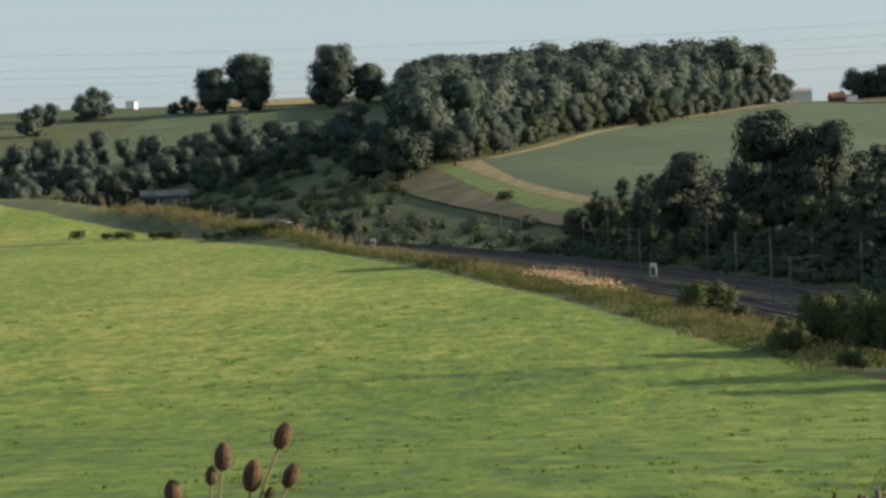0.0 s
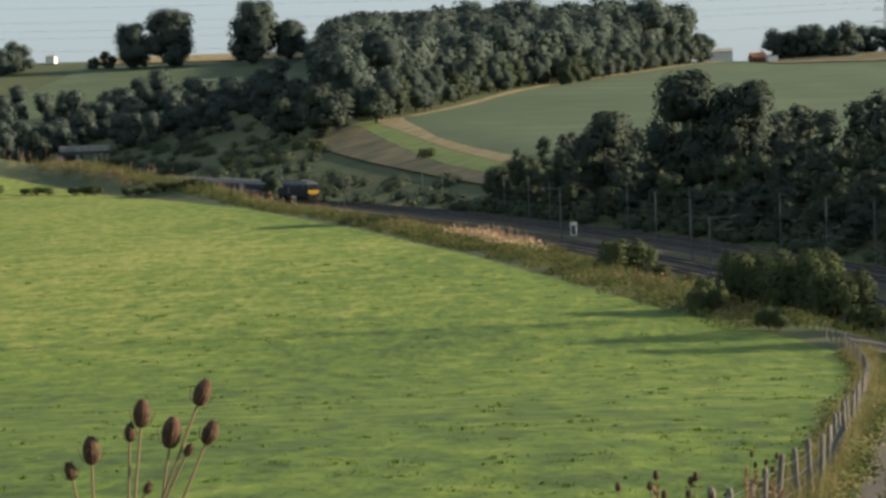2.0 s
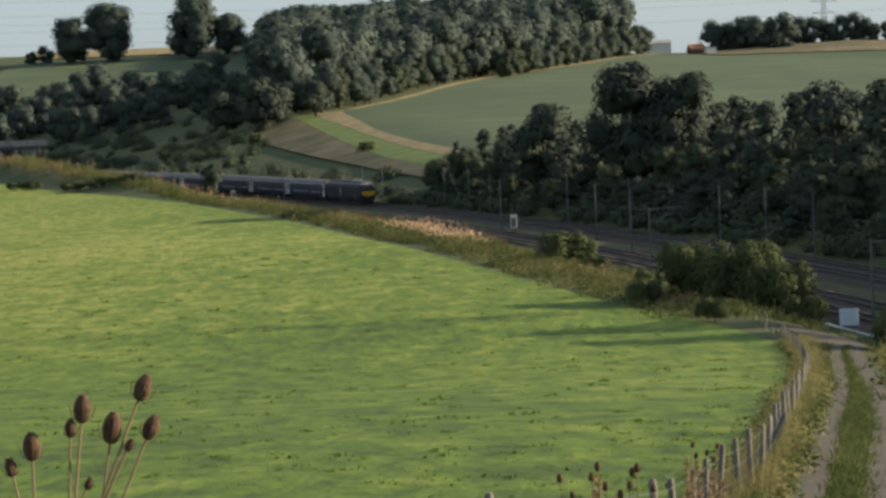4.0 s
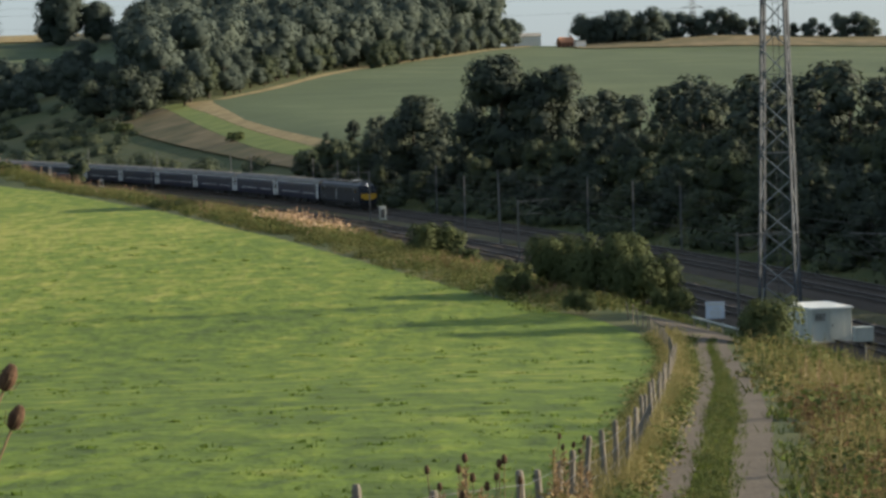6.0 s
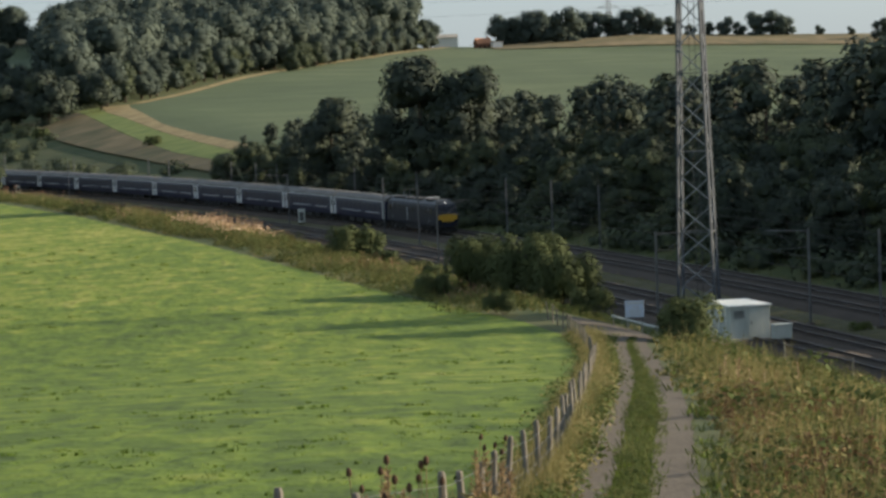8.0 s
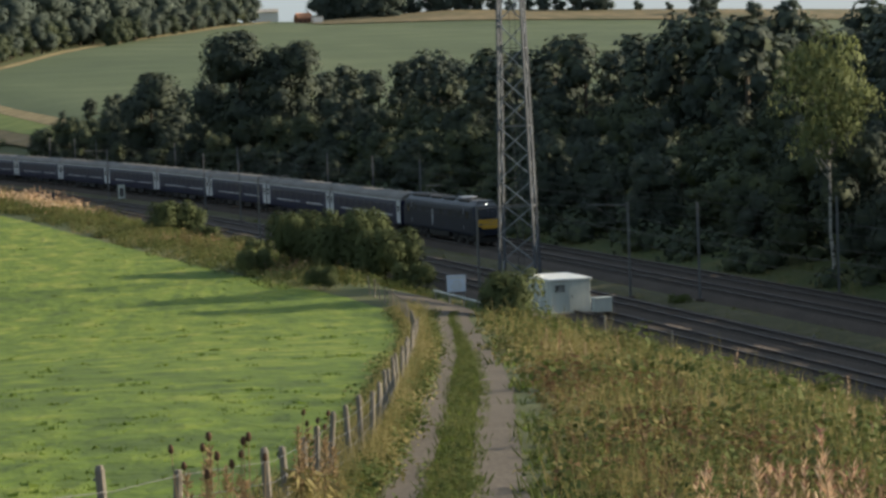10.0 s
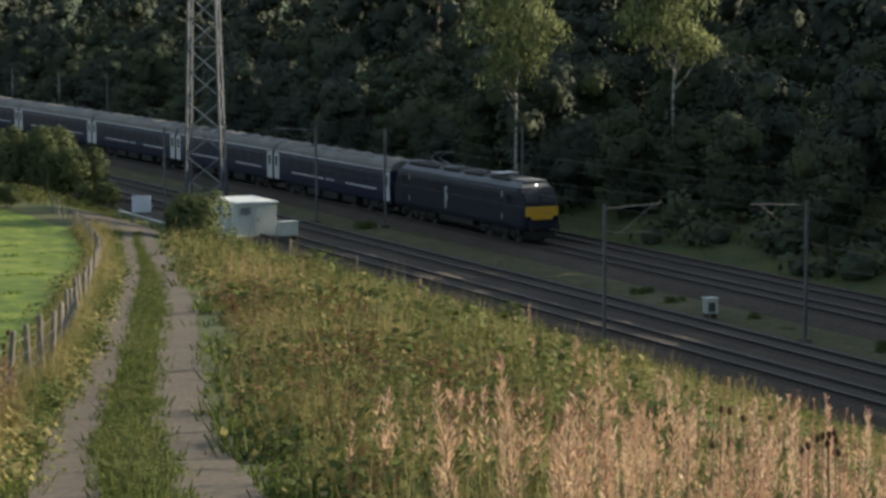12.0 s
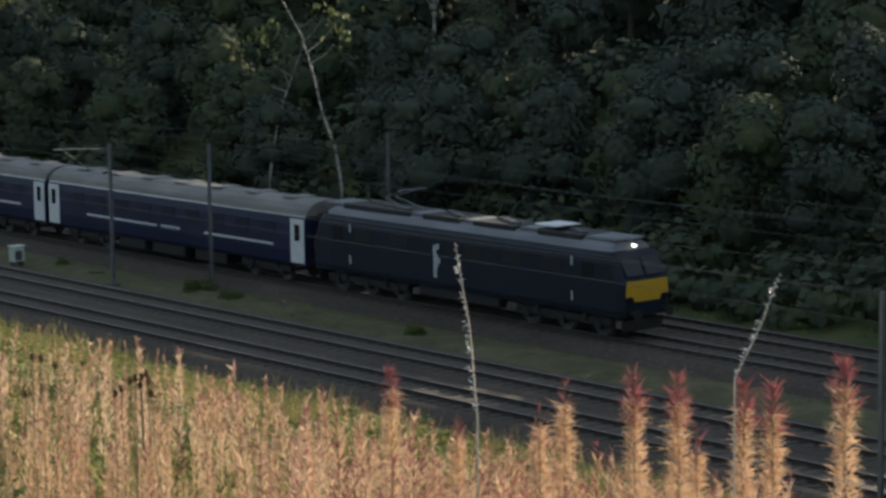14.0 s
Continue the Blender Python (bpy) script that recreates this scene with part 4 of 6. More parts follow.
def hill_top(x, y, k, height):
    """Holds a tree of the hill wood to the wood's rounded skyline; the rearmost trees reach it."""
    d, az = math.hypot(x, y), math.degrees(math.atan2(x, y))
    el = float(np.interp(az, [-10.8, -9.4, -8.5, -8.1, -7.4, -5.6, -4.8, -4.3, -3.5, -2.6, -1.8, -1.2, -0.4, 0.2, 0.8, 1.2], [0.9, 1.2, 1.5, 1.95, 2.25, 2.25, 2.45, 2.25, 2.45, 2.35, 2.45, 2.25, 2.42, 2.0, 1.65, 1.3]))
    lim = (EYE.z + d * math.tan(radians(el)) - gz(x, y)) / height
    return min(max(k, min(lim, 1.35) if y > 1040 else k), lim)


def wood_edge(y):
    f = (y - 640) / 490
    return -70 + 88 * f if f > 0.42 else -70 + 58 * f


mass = []
for i in range(900):
    y = rng.uniform(650, 1150)
    xr, xl = wood_edge(y) - 16, -0.147 * y + 6
    x = xr - (xr - xl) * rng.random() ** 1.3
    if x > xl and not [1 for p in mass if (p[0] - x) ** 2 + (p[1] - y) ** 2 < 80]:
        kind = rng.integers(0, 3)
        mass.append((x, y, hill_top(x, y, rng.uniform(0.8, 1.12), FARH[kind]), kind))
for az, d, k in [(-14.6, 790, 0.5), (-15.6, 800, 0.5), (-16.5, 800, 0.55), (-17.5, 800, 0.55), (-15.9, 880, 0.6), (-15.2, 870, 0.6), (-14.3, 880, 0.6), (-13.6, 870, 0.6), (-13.0, 850, 0.6), (-12.6, 845, 0.75), (-12.2, 860, 0.8), (-11.8, 850, 0.7),
                 (-11.3, 840, 0.5), (-10.7, 830, 0.45), (-10.2, 800, 0.5), (-16.9, 850, 0.65), (-17.6, 870, 0.65), (-12.9, 810, 0.5), (-14.0, 815, 0.45), (-9.9, 760, 0.5), (-10.8, 745, 0.5), (-11.6, 760, 0.55), (-12.4, 780, 0.5), (-9.5, 720, 0.55), (-10.4, 715, 0.5), (-11.2, 720, 0.5), (-12.0, 735, 0.5), (-8.8, 690, 0.6)]:
    mass.append((*by(az, d), k * rng.uniform(0.92, 1.08), rng.integers(0, 3)))
for i in range(90):
    az, d = rng.uniform(-18.5, -9.0), rng.uniform(745, 905)
    if -12.4 < az < -9.2 and d > 850:
        continue
    mass.append((*by(az, d), rng.uniform(0.38, 0.62), rng.integers(0, 3)))
for az, d, k in ((-0.75, 1090, 1.2), (-0.3, 1095, 1.1), (-1.3, 1085, 1.08), (0.1, 1100, 1.05), (-0.55, 1110, 1.25)):
    mass.append((*by(az, d), k, rng.integers(0, 3)))
scatter("hill_wood", FARV, mass, [M_HAZYLEAF, M_BARK], "dense dark wood on the hill and in the valley", "woodland", 0.3)
FAR = [tree(31, 16.0, 7.8, 0.3, 8, 1500, 0.75, M_HAZYLEAF, M_BARK, "dark green tree at the edge of the hill wood", 0.5),
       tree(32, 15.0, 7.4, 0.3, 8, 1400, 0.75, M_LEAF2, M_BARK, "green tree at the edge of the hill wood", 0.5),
       tree(33, 19.0, 11.0, -2.5, 14, 1300, 1.2, M_HAZYLEAF, M_BARK, "broad green tree on the skyline", 0.4)]
spots = [[] for _ in FAR]
for y in np.arange(642, 1140, 9.0):
    spots[rng.integers(0, 2)].append((wood_edge(y) - 7 + rng.uniform(-2, 2), y, rng.uniform(0, 360), rng.uniform(0.6, 1.0)))
for az, d, k in [(-8.2, 640, 0.6), (-8.9, 650, 0.55), (-7.6, 655, 0.7)]:
    spots[0].append((*by(az, d), rng.uniform(0, 360), k))
for az, d, k in [(2.25, 1170, 0.7), (2.5, 1170, 0.9), (2.75, 1170, 1.05), (3.0, 1165, 1.05), (3.2, 1165, 0.95), (3.4, 1170, 1.0), (3.7, 1120, 1.4), (3.55, 1125, 0.9), (4.05, 1170, 1.15), (4.35, 1180, 1.1), (4.7, 1180, 0.95), (5.0, 1180, 1.1), (5.35, 1180, 1.15), (5.7, 1190, 0.95), (6.1, 1190, 0.8), (6.5, 1190, 0.5), (6.9, 1190, 0.6), (7.3, 1180, 0.8), (7.6, 1190, 0.6), (8.0, 1170, 1.0), (8.4, 1180, 1.05), (8.6, 1190, 0.9), (9.4, 1200, 0.45), (10.1, 1190, 0.4), (10.8, 1120, 0.85), (11.1, 1125, 0.75), (12.0, 1100, 0.7), (12.8, 1100, 0.8),
                 (-15.2, 1120, 0.8), (-14.9, 1130, 0.95), (-16.4, 1050, 0.9), (-13.2, 1120, 0.4), (-12.9, 1120, 0.55), (-16.0, 1100, 0.7)]:
    spots[2].append((*by(az, min(d, 1145)), rng.uniform(0, 360), k * (0.78 if az > 3.2 else 1.0)))
for ob, pl in zip(FAR, spots):
    stand(ob, pl)
LONE = tree(41, 27.0, 12.5, 0.3, 26, 6500, 0.85, M_HAZYLEAF, M_BARK, "tall lone tree on the hilltop against the sky", 0.6)
stand(LONE, [(*by(-9.62, 1105), 0, 1.02), (*by(-11.5, 1110), 90, 0.92), (*by(-12.3, 1110), 200, 0.72), (*by(-8.8, 1110), 300, 0.66)])
OAK = tree(42, 12.5, 6.8, 2.2, 16, 2400, 0.7, M_LEAF, M_BARK, "broad oak on the scrubby bank", 0.5)
stand(OAK, [(-88, 622, 0, 1.0), (-76, 630, 120, 0.72), (-100, 640, 40, 0.8)])
FIELDTREE = tree(43, 5.2, 1.5, 0.8, 9, 900, 0.4, M_LEAF2, M_BARK, "small dark tree at the field corner", 0.15, name="small_tree")
stand(FIELDTREE, [(-76.8, 466, 0, 1.45)])
LEFTTREE = tree(44, 11.5, 5.0, 0.8, 14, 2000, 0.6, M_LEAF, M_BARK, "rounded dark tree beside the bridge", 0.3)
stand(LEFTTREE, [(-186, 715, 0, 1.0)])

# bushes along the line and the field
BUSH = [bush(51, 4.9, 3.4, 10000, 0.16, M_BUSH, "large grey-green willow bush by the railway"),
        bush(52, 3.0, 2.4, 3800, 0.17, M_BUSH, "rounded green bush by the railway"),
        bush(53, 2.0, 1.8, 1000, 0.23, M_BUSH, "low dark green scrub")]
stand(BUSH[0], [(8.8, 187, 0, 1.1), (5.0, 190, 90, 0.86), (11.2, 183.5, 200, 0.85)])
stand(BUSH[1], [(-5.6, 240, 0, 1.15), (-3.8, 242, 70, 0.95), (6.0, 170, 100, 0.5), (16.3, 144.6, 30, 0.95), (15.0, 147.2, 230, 0.6), (1.5, 186, 140, 0.6), (12.6, 178, 320, 0.7)])
low = [(-53.1, 525.2, 0, 1.2)]
for s, o, k in [(-150, 19, 0.6), (-158, 20, 0.7), (-166, 18, 0.5), (-178, 19, 0.55), (-205, 19, 0.5), (-225, 19, 0.5), (-240, 20, 0.45), (-140, 20, 0.6), (-133, 22, 0.6), (-125, 21, 0.7), (-118, 22, 0.6)]:
    x, y, _ = line_at(s, o)
    low.append((x, y, rng.uniform(0, 360), k))
for s in np.arange(-575, -392, 5.5):
    x, y, _ = line_at(s + rng.uniform(-2, 2), rng.uniform(15.5, 19))
    low.append((x, y, rng.uniform(0, 360), rng.uniform(0.8, 1.25) * float(np.interp(s, [-450, -392], [1.15, 0.6]))))
for i in range(10):
    x, y, _ = line_at(rng.uniform(-640, -400), -rng.uniform(12, 50))
    if x > -66:
        continue
    low.append((x, y, rng.uniform(0, 360), rng.uniform(0.7, 1.7)))
for az, d in [(-15.5, 500), (-14.85, 497), (-14.6, 495), (-14.35, 493), (-13.75, 488), (-13.5, 486), (-13.3, 485), (-12.55, 470), (-12.3, 468), (-12.0, 466), (-11.75, 464), (-11.5, 462), (-11.25, 460), (-11.0, 458), (-10.75, 457)]:
    low.append((d * math.sin(radians(az)), d * math.cos(radians(az)), rng.uniform(0, 360), rng.uniform(0.6, 0.85)))
WEEDBUSH = bush(54, 1.7, 1.7, 1500, 0.13, M_WEED, "loose green weeds between the tracks", "weed_clump", 12)
weedy = []
for s, o, k in [(-86, 4.6, 0.55), (-48, 4.5, 0.8), (-44, 4.7, 0.7), (-25, 4.2, 0.95), (-22, 4.6, 0.75), (-9, 4.4, 0.8), (-150, 4.6, 0.7), (-118, 4.6, 0.6), (-37, 4.3, 0.7), (-33, 4.6, 0.5)]:
    x, y, _ = line_at(s, o)
    weedy.append((x, y, rng.uniform(0, 360), k))
stand(WEEDBUSH, weedy)
stand(BUSH[2], low)


# ---- lineside things
def lattice_tower(x, y, height=31.0, base=2.7, tip=1.25):
    top = tagged(empty("lattice_tower", pose(x, y, gz(x, y) - 0.1, 0, 0, -14)), "tall galvanised steel lattice radio tower by the railway", "lattice tower")
    bays = 17
    zs = [height * (1 - (1 - k / bays) ** 1.12) for k in range(bays + 1)]

    def corner(k, z):
        h = (base + (tip - base) * z / height) / 2
        return Vector((h * (1, 1, -1, -1)[k], h * (1, -1, -1, 1)[k], z))
    for k in range(4):
        bm = bmesh.new()
        beam(bm, corner(k, 0), corner(k, height), 0.17)
        part("leg", bm, M_LEG, top)
        for i in range(bays):
            a, b = (corner(k, zs[i]), corner((k + 1) % 4, zs[i + 1]))
            if (i + k) % 2:
                a, b = corner((k + 1) % 4, zs[i]), corner(k, zs[i + 1])
            bm = bmesh.new()
            beam(bm, a, b, 0.09, 0.05)
            part("brace", bm, M_BRACE, top)
            if i % 3 == 0:
                bm = bmesh.new()
                beam(bm, corner(k, zs[i]), corner((k + 1) % 4, zs[i]), 0.07)
                part("crossbar", bm, M_GALV, top)
        bm = bmesh.new()
        c = corner(k, 0)
        box(bm, (c.x, c.y, -0.05), (0.7, 0.7, 0.6), bevel=0.05)
        part("footing", bm, M_CONC, top)
    bm = bmesh.new()
    for sx in (-0.22, 0.22):
        beam(bm, (sx, base * 0.36, 0), (sx, tip * 0.36, height), 0.04)
    for z in np.arange(0.4, height, 0.45):
        yy = base * 0.36 + (tip - base) * 0.36 * z / height
        beam(bm, (-0.22, yy, z), (0.22, yy, z), 0.025)
    part("ladder", bm, M_DARKSTEEL, top)
    return top


lattice_tower(21.0, 184.0)


def relay_cabin():
    x, y, h = 20.1, 161.8, line_at(-84, 0)[2]
    top = tagged(empty("relay_cabin", pose(x + 0.85, y, -0.3, 0, 0, -math.degrees(h))), "pale green-grey equipment cabin with a light flat roof", "equipment cabin")
    L, W, H = 4.5, 2.7, 2.1
    bm = bmesh.new()
    box(bm, (0, 0, H / 2 + 0.15), (W, L, H), bevel=0.02)
    part("body", bm, M_CABIN, top)
    bm = bmesh.new()
    box(bm, (0, 0, H + 0.2), (W + 0.24, L + 0.24, 0.12), bevel=0.03)
    part("roof", bm, M_CABROOF, top, "pale flat roof with an overhang")
    bm = bmesh.new()
    box(bm, (0, 0, 0.0), (W + 0.3, L + 0.3, 0.4), bevel=0.03)
    part("plinth", bm, M_CONC, top, "concrete plinth")
    for e in (1, -1):
        bm = bmesh.new()
        box(bm, (-0.35 * e, e * (L / 2 + 0.02), 1.25), (0.95, 0.05, 1.95), bevel=0.01)
        d = part("door", bm, M_CABIN, top, "flush grey door")
        bm = bmesh.new()
        box(bm, (-0.05 * e, e * (L / 2 + 0.06), 1.2), (0.05, 0.05, 0.2))
        part("door_handle", bm, M_DARKSTEEL, d)
        bm = bmesh.new()
        for k in range(7):
            box(bm, (0.75 * e, e * (L / 2 + 0.02), 1.55 + 0.07 * k), (0.7, 0.05, 0.035))
        part("louvre", bm, M_GALV, top)
    for e in (1, -1):
        for k in range(3):
            bm = bmesh.new()
            box(bm, (e * (W / 2 + 0.012), (k - 1) * 1.45, H / 2 + 0.2), (0.03, 0.06, H - 0.15))
            part("cover_strip", bm, M_CABROOF, top)
    return top


relay_cabin()


def location_case(x, y, z, w, d, h, label, dark=True):
    top = tagged(empty("location_case", pose(x, y, z, 0, 0, -math.degrees(line_at(-60)[2]))), label, "equipment case")
    bm = bmesh.new()
    box(bm, (0, 0, h / 2 + 0.15), (w, d, h), bevel=0.03)
    part("body", bm, M_CABIN, top)
    bm = bmesh.new()
    box(bm, (0, 0, h + 0.18), (w + 0.12, d + 0.12, 0.08), bevel=0.03)
    part("lid", bm, M_CABIN, top, "pale lid")
    for sx in (-1, 1):
        bm = bmesh.new()
        box(bm, (sx * w * 0.35, 0, 0), (0.1, d * 0.8, 0.4))
        part("foot", bm, M_SLEEPER, top)
    if dark:
        for e in (1, -1):
            bm = bmesh.new()
            box(bm, (0.05, e * (d / 2 + 0.01), h / 2 + 0.12), (w * 0.66, 0.03, h * 0.66), bevel=0.01)
            part("door", bm, M_DARKSTEEL, top, "dark door panel")
    return top


location_case(23.0, 156.6, 0.0, 1.15, 0.7, 0.85, "low pale equipment case beside the cabin", False)
bx, by_, _ = line_at(-38.5, 5.8)
location_case(bx, by_, -0.35, 0.6, 0.5, 0.72, "small white trackside case with a dark front")
bx, by_, _ = line_at(-252.75, 4.5)
location_case(bx, by_, -0.35, 0.8, 0.6, 1.7, "tall white trackside case")
bx, by_, _ = line_at(-412, 3.5)
location_case(bx, by_, -0.35, 0.8, 0.6, 1.4, "white trackside case near the curve")


def marker_post(x, y, z, h):
    top = tagged(empty("marker_post", pose(x, y, z)), "short grey lineside marker post", "post", "marker posts")
    bm = bmesh.new()
    tube(bm, [(0, 0, -0.4), (0, 0, h)], [0.06, 0.055], 8)
    part("post", bm, M_GALV, top)
    bm = bmesh.new()
    tube(bm, [(0, 0, h), (0, 0, h + 0.04)], [0.065, 0.03], 8)
    part("cap", bm, M_CONC, top)


for s, o in ((-70, 16.2), (-60, 16.0), (-18, 4.6), (-61, 6.9)):
    bx, by_, _ = line_at(s, o)
    marker_post(bx, by_, -0.4, 1.3 if o > 10 else 0.35)


def sign_board():
    top = tagged(empty("sign_board", pose(15.2, 172.4, gz(15.2, 172.4), 0, 0, -5)), "pale blue and white notice board on two posts", "sign")
    for sx in (-0.5, 0.5):
        bm = bmesh.new()
        box(bm, (sx, 0.05, 0.85), (0.08, 0.06, 2.1))
        part("post", bm, M_GALV, top)
    bm = bmesh.new()
    box(bm, (0, 0, 1.5), (1.3, 0.04, 1.15), bevel=0.01)
    b = part("board", bm, M_SIGN, top)
    for z, w2, hh in ((1.92, 1.1, 0.16), (1.62, 0.5, 0.1), (1.4, 0.9, 0.07), (1.25, 0.85, 0.07), (1.1, 0.7, 0.07)):
        bm = bmesh.new()
        box(bm, (0.05, -0.028, z), (w2, 0.012, hh))
        part("line_of_writing", bm, M_WHITEP, b, "white bar of writing")


sign_board()


def barrier_rail():
    top = tagged(empty("barrier_rail"), "low pale grey steel barrier beside the track end", "barrier")
    a, b = Vector((13.4, 169.2, 0)), Vector((17.4, 160.8, 0))
    bm = bmesh.new()
    za, zb = gz(a.x, a.y), gz(b.x, b.y)
    beam(bm, a + Vector((0, 0, za + 0.65)), b + Vector((0, 0, zb + 0.65)), 0.08, 0.2)
    part("rail", bm, M_CABIN, top)
    for k in range(6):
        p = a.lerp(b, k / 5)
        bm = bmesh.new()
        box(bm, (p.x + 0.1, p.y, gz(p.x, p.y) + 0.25), (0.12, 0.12, 1.0))
        part("post", bm, M_CONC, top)


barrier_rail()

# ---- the pasture fence
FENCE = [(-5.65, 15.85), (-1.2, 21.7), (-0.7, 24.2), (0.2, 26), (1.2, 36.7), (1.6, 38.7), (2.0, 42), (2.5, 46.4), (3.4, 56.4), (4.7, 70.8), (6.6, 94), (8.2, 114.7), (9.0, 130), (9.4, 141), (9.4, 154), (8.7, 165)]
POST = None


def fence_post():
    top = tagged(empty("fence_post"), "weathered grey wooden fence post", "fence post", "posts of the pasture fence")
    bm = bmesh.new()
    tube(bm, [(0, 0, -0.4), (0, 0, 0.6), (0.01, 0, 1.07), (0.01, 0, 1.11)], [0.05, 0.048, 0.046, 0.03], 8)
    part("shaft", bm, M_POST, top)
    bm = bmesh.new()
    for z in (0.3, 0.65, 1.0):
        box(bm, (0.06, 0, z), (0.02, 0.03, 0.02))
    tagged(part("staple", bm, M_GALV, top), kind="stuff")
    return top


fp = np.array(FENCE, float)
fd = np.concatenate([[0], np.cumsum(np.hypot(*np.diff(fp, axis=0).T))])
at = []
for u in np.arange(2.15, fd[-1], 2.6):
    x, y = np.interp(u, fd, fp[:, 0]), np.interp(u, fd, fp[:, 1])
    m = pose(x, y, gz(x, y), rng.uniform(-4, 4), rng.uniform(-4, 4), rng.uniform(0, 360)) @ Matrix.Diagonal((1, 1, rng.uniform(0.92, 1.08), 1))
    at.append((x, y))
    if POST is None:
        POST = fence_post()
        POST.matrix_basis = m
    else:
        copy_thing(POST, m)
fx, fy = np.array([a[0] for a in at]), np.array([a[1] for a in at])
fz = ground_z(fx, fy)
for z in (0.08, 0.22, 0.38, 0.56, 0.8, 1.03):
    cu = wire("fence_wire", list(zip(fx + 0.06, fy, fz + z)), 0.0035, M_GALV, "thin galvanised fence wire")
bm = bmesh.new()
for a in range(min(len(at) - 1, 16)):
    n = 14
    for k in range(n):
        f = (k + 0.5) / n
        x, y = fx[a] * (1 - f) + fx[a + 1] * f + 0.06, fy[a] * (1 - f) + fy[a + 1] * f
        z = fz[a] * (1 - f) + fz[a + 1] * f
        beam(bm, (x, y, z + 0.08), (x, y, z + 0.82), 0.005)
tagged(part("fence_netting", bm, M_GALV), "upright wires of the sheep netting", "fence netting", kind="stuff")


# ---- far buildings, pylons, power lines, bridge
def farmhouse():
    x, y = by(1.8, 1110)
    top = tagged(empty("farmhouse", pose(x, y, gz(x, y) - 0.8, 0, 0, 20) @ Matrix.Diagonal((0.75, 0.75, 0.75, 1))), "farmhouse with orange clay roof and brick walls", "house")
    bm = bmesh.new()
    box(bm, (0, 0, 2.0), (9, 6, 4.6))
    part("wall", bm, M_BRICK, top)
    bm = bmesh.new()
    a = [bm.verts.new(p) for p in ((-4.8, -3.5, 4.2), (4.8, -3.5, 4.2), (4.8, 3.5, 4.2), (-4.8, 3.5, 4.2), (-4.8, 0, 7.4), (4.8, 0, 7.4))]
    for f in ((0, 1, 5, 4), (2, 3, 4, 5), (0, 4, 3), (1, 2, 5), (0, 3, 2, 1)):
        bm.faces.new([a[i] for i in f])
    r = part("roof", bm, M_TILE, top, "orange clay tiled roof")
    bm = bmesh.new()
    box(bm, (3.2, 0, 7.6), (0.8, 0.8, 1.6))
    part("chimney", bm, M_BRICK, r)
    for k in (-2.8, 0, 2.8):
        bm = bmesh.new()
        box(bm, (k, -3.02, 2.4), (1.0, 0.1, 1.2))
        part("window", bm, M_GLASSD, top)
    x2, y2 = by(2.12, 1105)
    top = tagged(empty("white_outbuilding", pose(x2, y2, gz(x2, y2), 0, 0, 10)), "small white rendered outbuilding beside the farmhouse", "outbuilding")
    bm = bmesh.new()
    box(bm, (0, 0, 1.5), (4.5, 4, 3.2))
    part("wall", bm, M_RENDER, top)
    bm = bmesh.new()
    box(bm, (0, 0, 3.2), (4.9, 4.4, 0.3), bevel=0.05)
    part("roof", bm, M_CONC, top)
    for az, wd in ((0.95, 11.0), (-14.15, 4.0)):
        x2, y2 = by(az, 1175)
        k = 0.75 if wd > 5 else 0.45
        top = tagged(empty("barn", pose(x2, y2, gz(x2, y2), 0, 0, 5) @ Matrix.Diagonal((1, 1, k, 1))), "pale metal-clad barn on the skyline", "barn")
        bm = bmesh.new()
        box(bm, (0, 0, 3.0), (wd, 9, 7.0))
        part("wall", bm, M_RENDER, top)
        bm = bmesh.new()
        a = [bm.verts.new(p) for p in ((-wd / 2 - 0.3, -5, 6.4), (wd / 2 + 0.3, -5, 6.4), (wd / 2 + 0.3, 5, 6.4), (-wd / 2 - 0.3, 5, 6.4), (-wd / 2 - 0.3, 0, 8.6), (wd / 2 + 0.3, 0, 8.6))]
        for f in ((0, 1, 5, 4), (2, 3, 4, 5), (0, 4, 3), (1, 2, 5), (0, 3, 2, 1)):
            bm.faces.new([a[i] for i in f])
        part("roof", bm, M_CONC, top, "grey sheet roof")


farmhouse()


def pylon(x, y, h):
    top = tagged(empty("pylon", pose(x, y, gz(x, y) - 1, 0, 0, 20)), "tall grey lattice electricity pylon on the horizon", "pylon", "pylons")
    bm = bmesh.new()
    for sx, sy in ((-1, -1), (1, -1), (1, 1), (-1, 1)):
        beam(bm, (sx * 4.0, sy * 4.0, 0), (sx * 1.1, sy * 1.1, h * 0.62), 0.3)
        beam(bm, (sx * 1.1, sy * 1.1, h * 0.62), (sx * 0.4, sy * 0.4, h), 0.25)
    for k in range(7):
        z0, z1 = h * 0.62 * k / 7, h * 0.62 * (k + 1) / 7
        w0, w1 = 4 - 2.9 * k / 7, 4 - 2.9 * (k + 1) / 7
        for s1 in (-1, 1):
            beam(bm, (-w0, s1 * w0, z0), (w1, s1 * w1, z1), 0.16)
            beam(bm, (w0, s1 * w0, z0), (-w1, s1 * w1, z1), 0.16)
            beam(bm, (s1 * w0, -w0, z0), (s1 * w1, w1, z1), 0.16)
    part("lattice_body", bm, M_GALV, top)
    for z, a in ((0.66, 7.0), (0.8, 8.5), (0.93, 6.0)):
        bm = bmesh.new()
        beam(bm, (-a, 0, h * z), (a, 0, h * z), 0.3)
        beam(bm, (-a, 0, h * z), (0, 0, h * (z + 0.05)), 0.2)
        beam(bm, (a, 0, h * z), (0, 0, h * (z + 0.05)), 0.2)
        part("crossarm", bm, M_GALV, top)


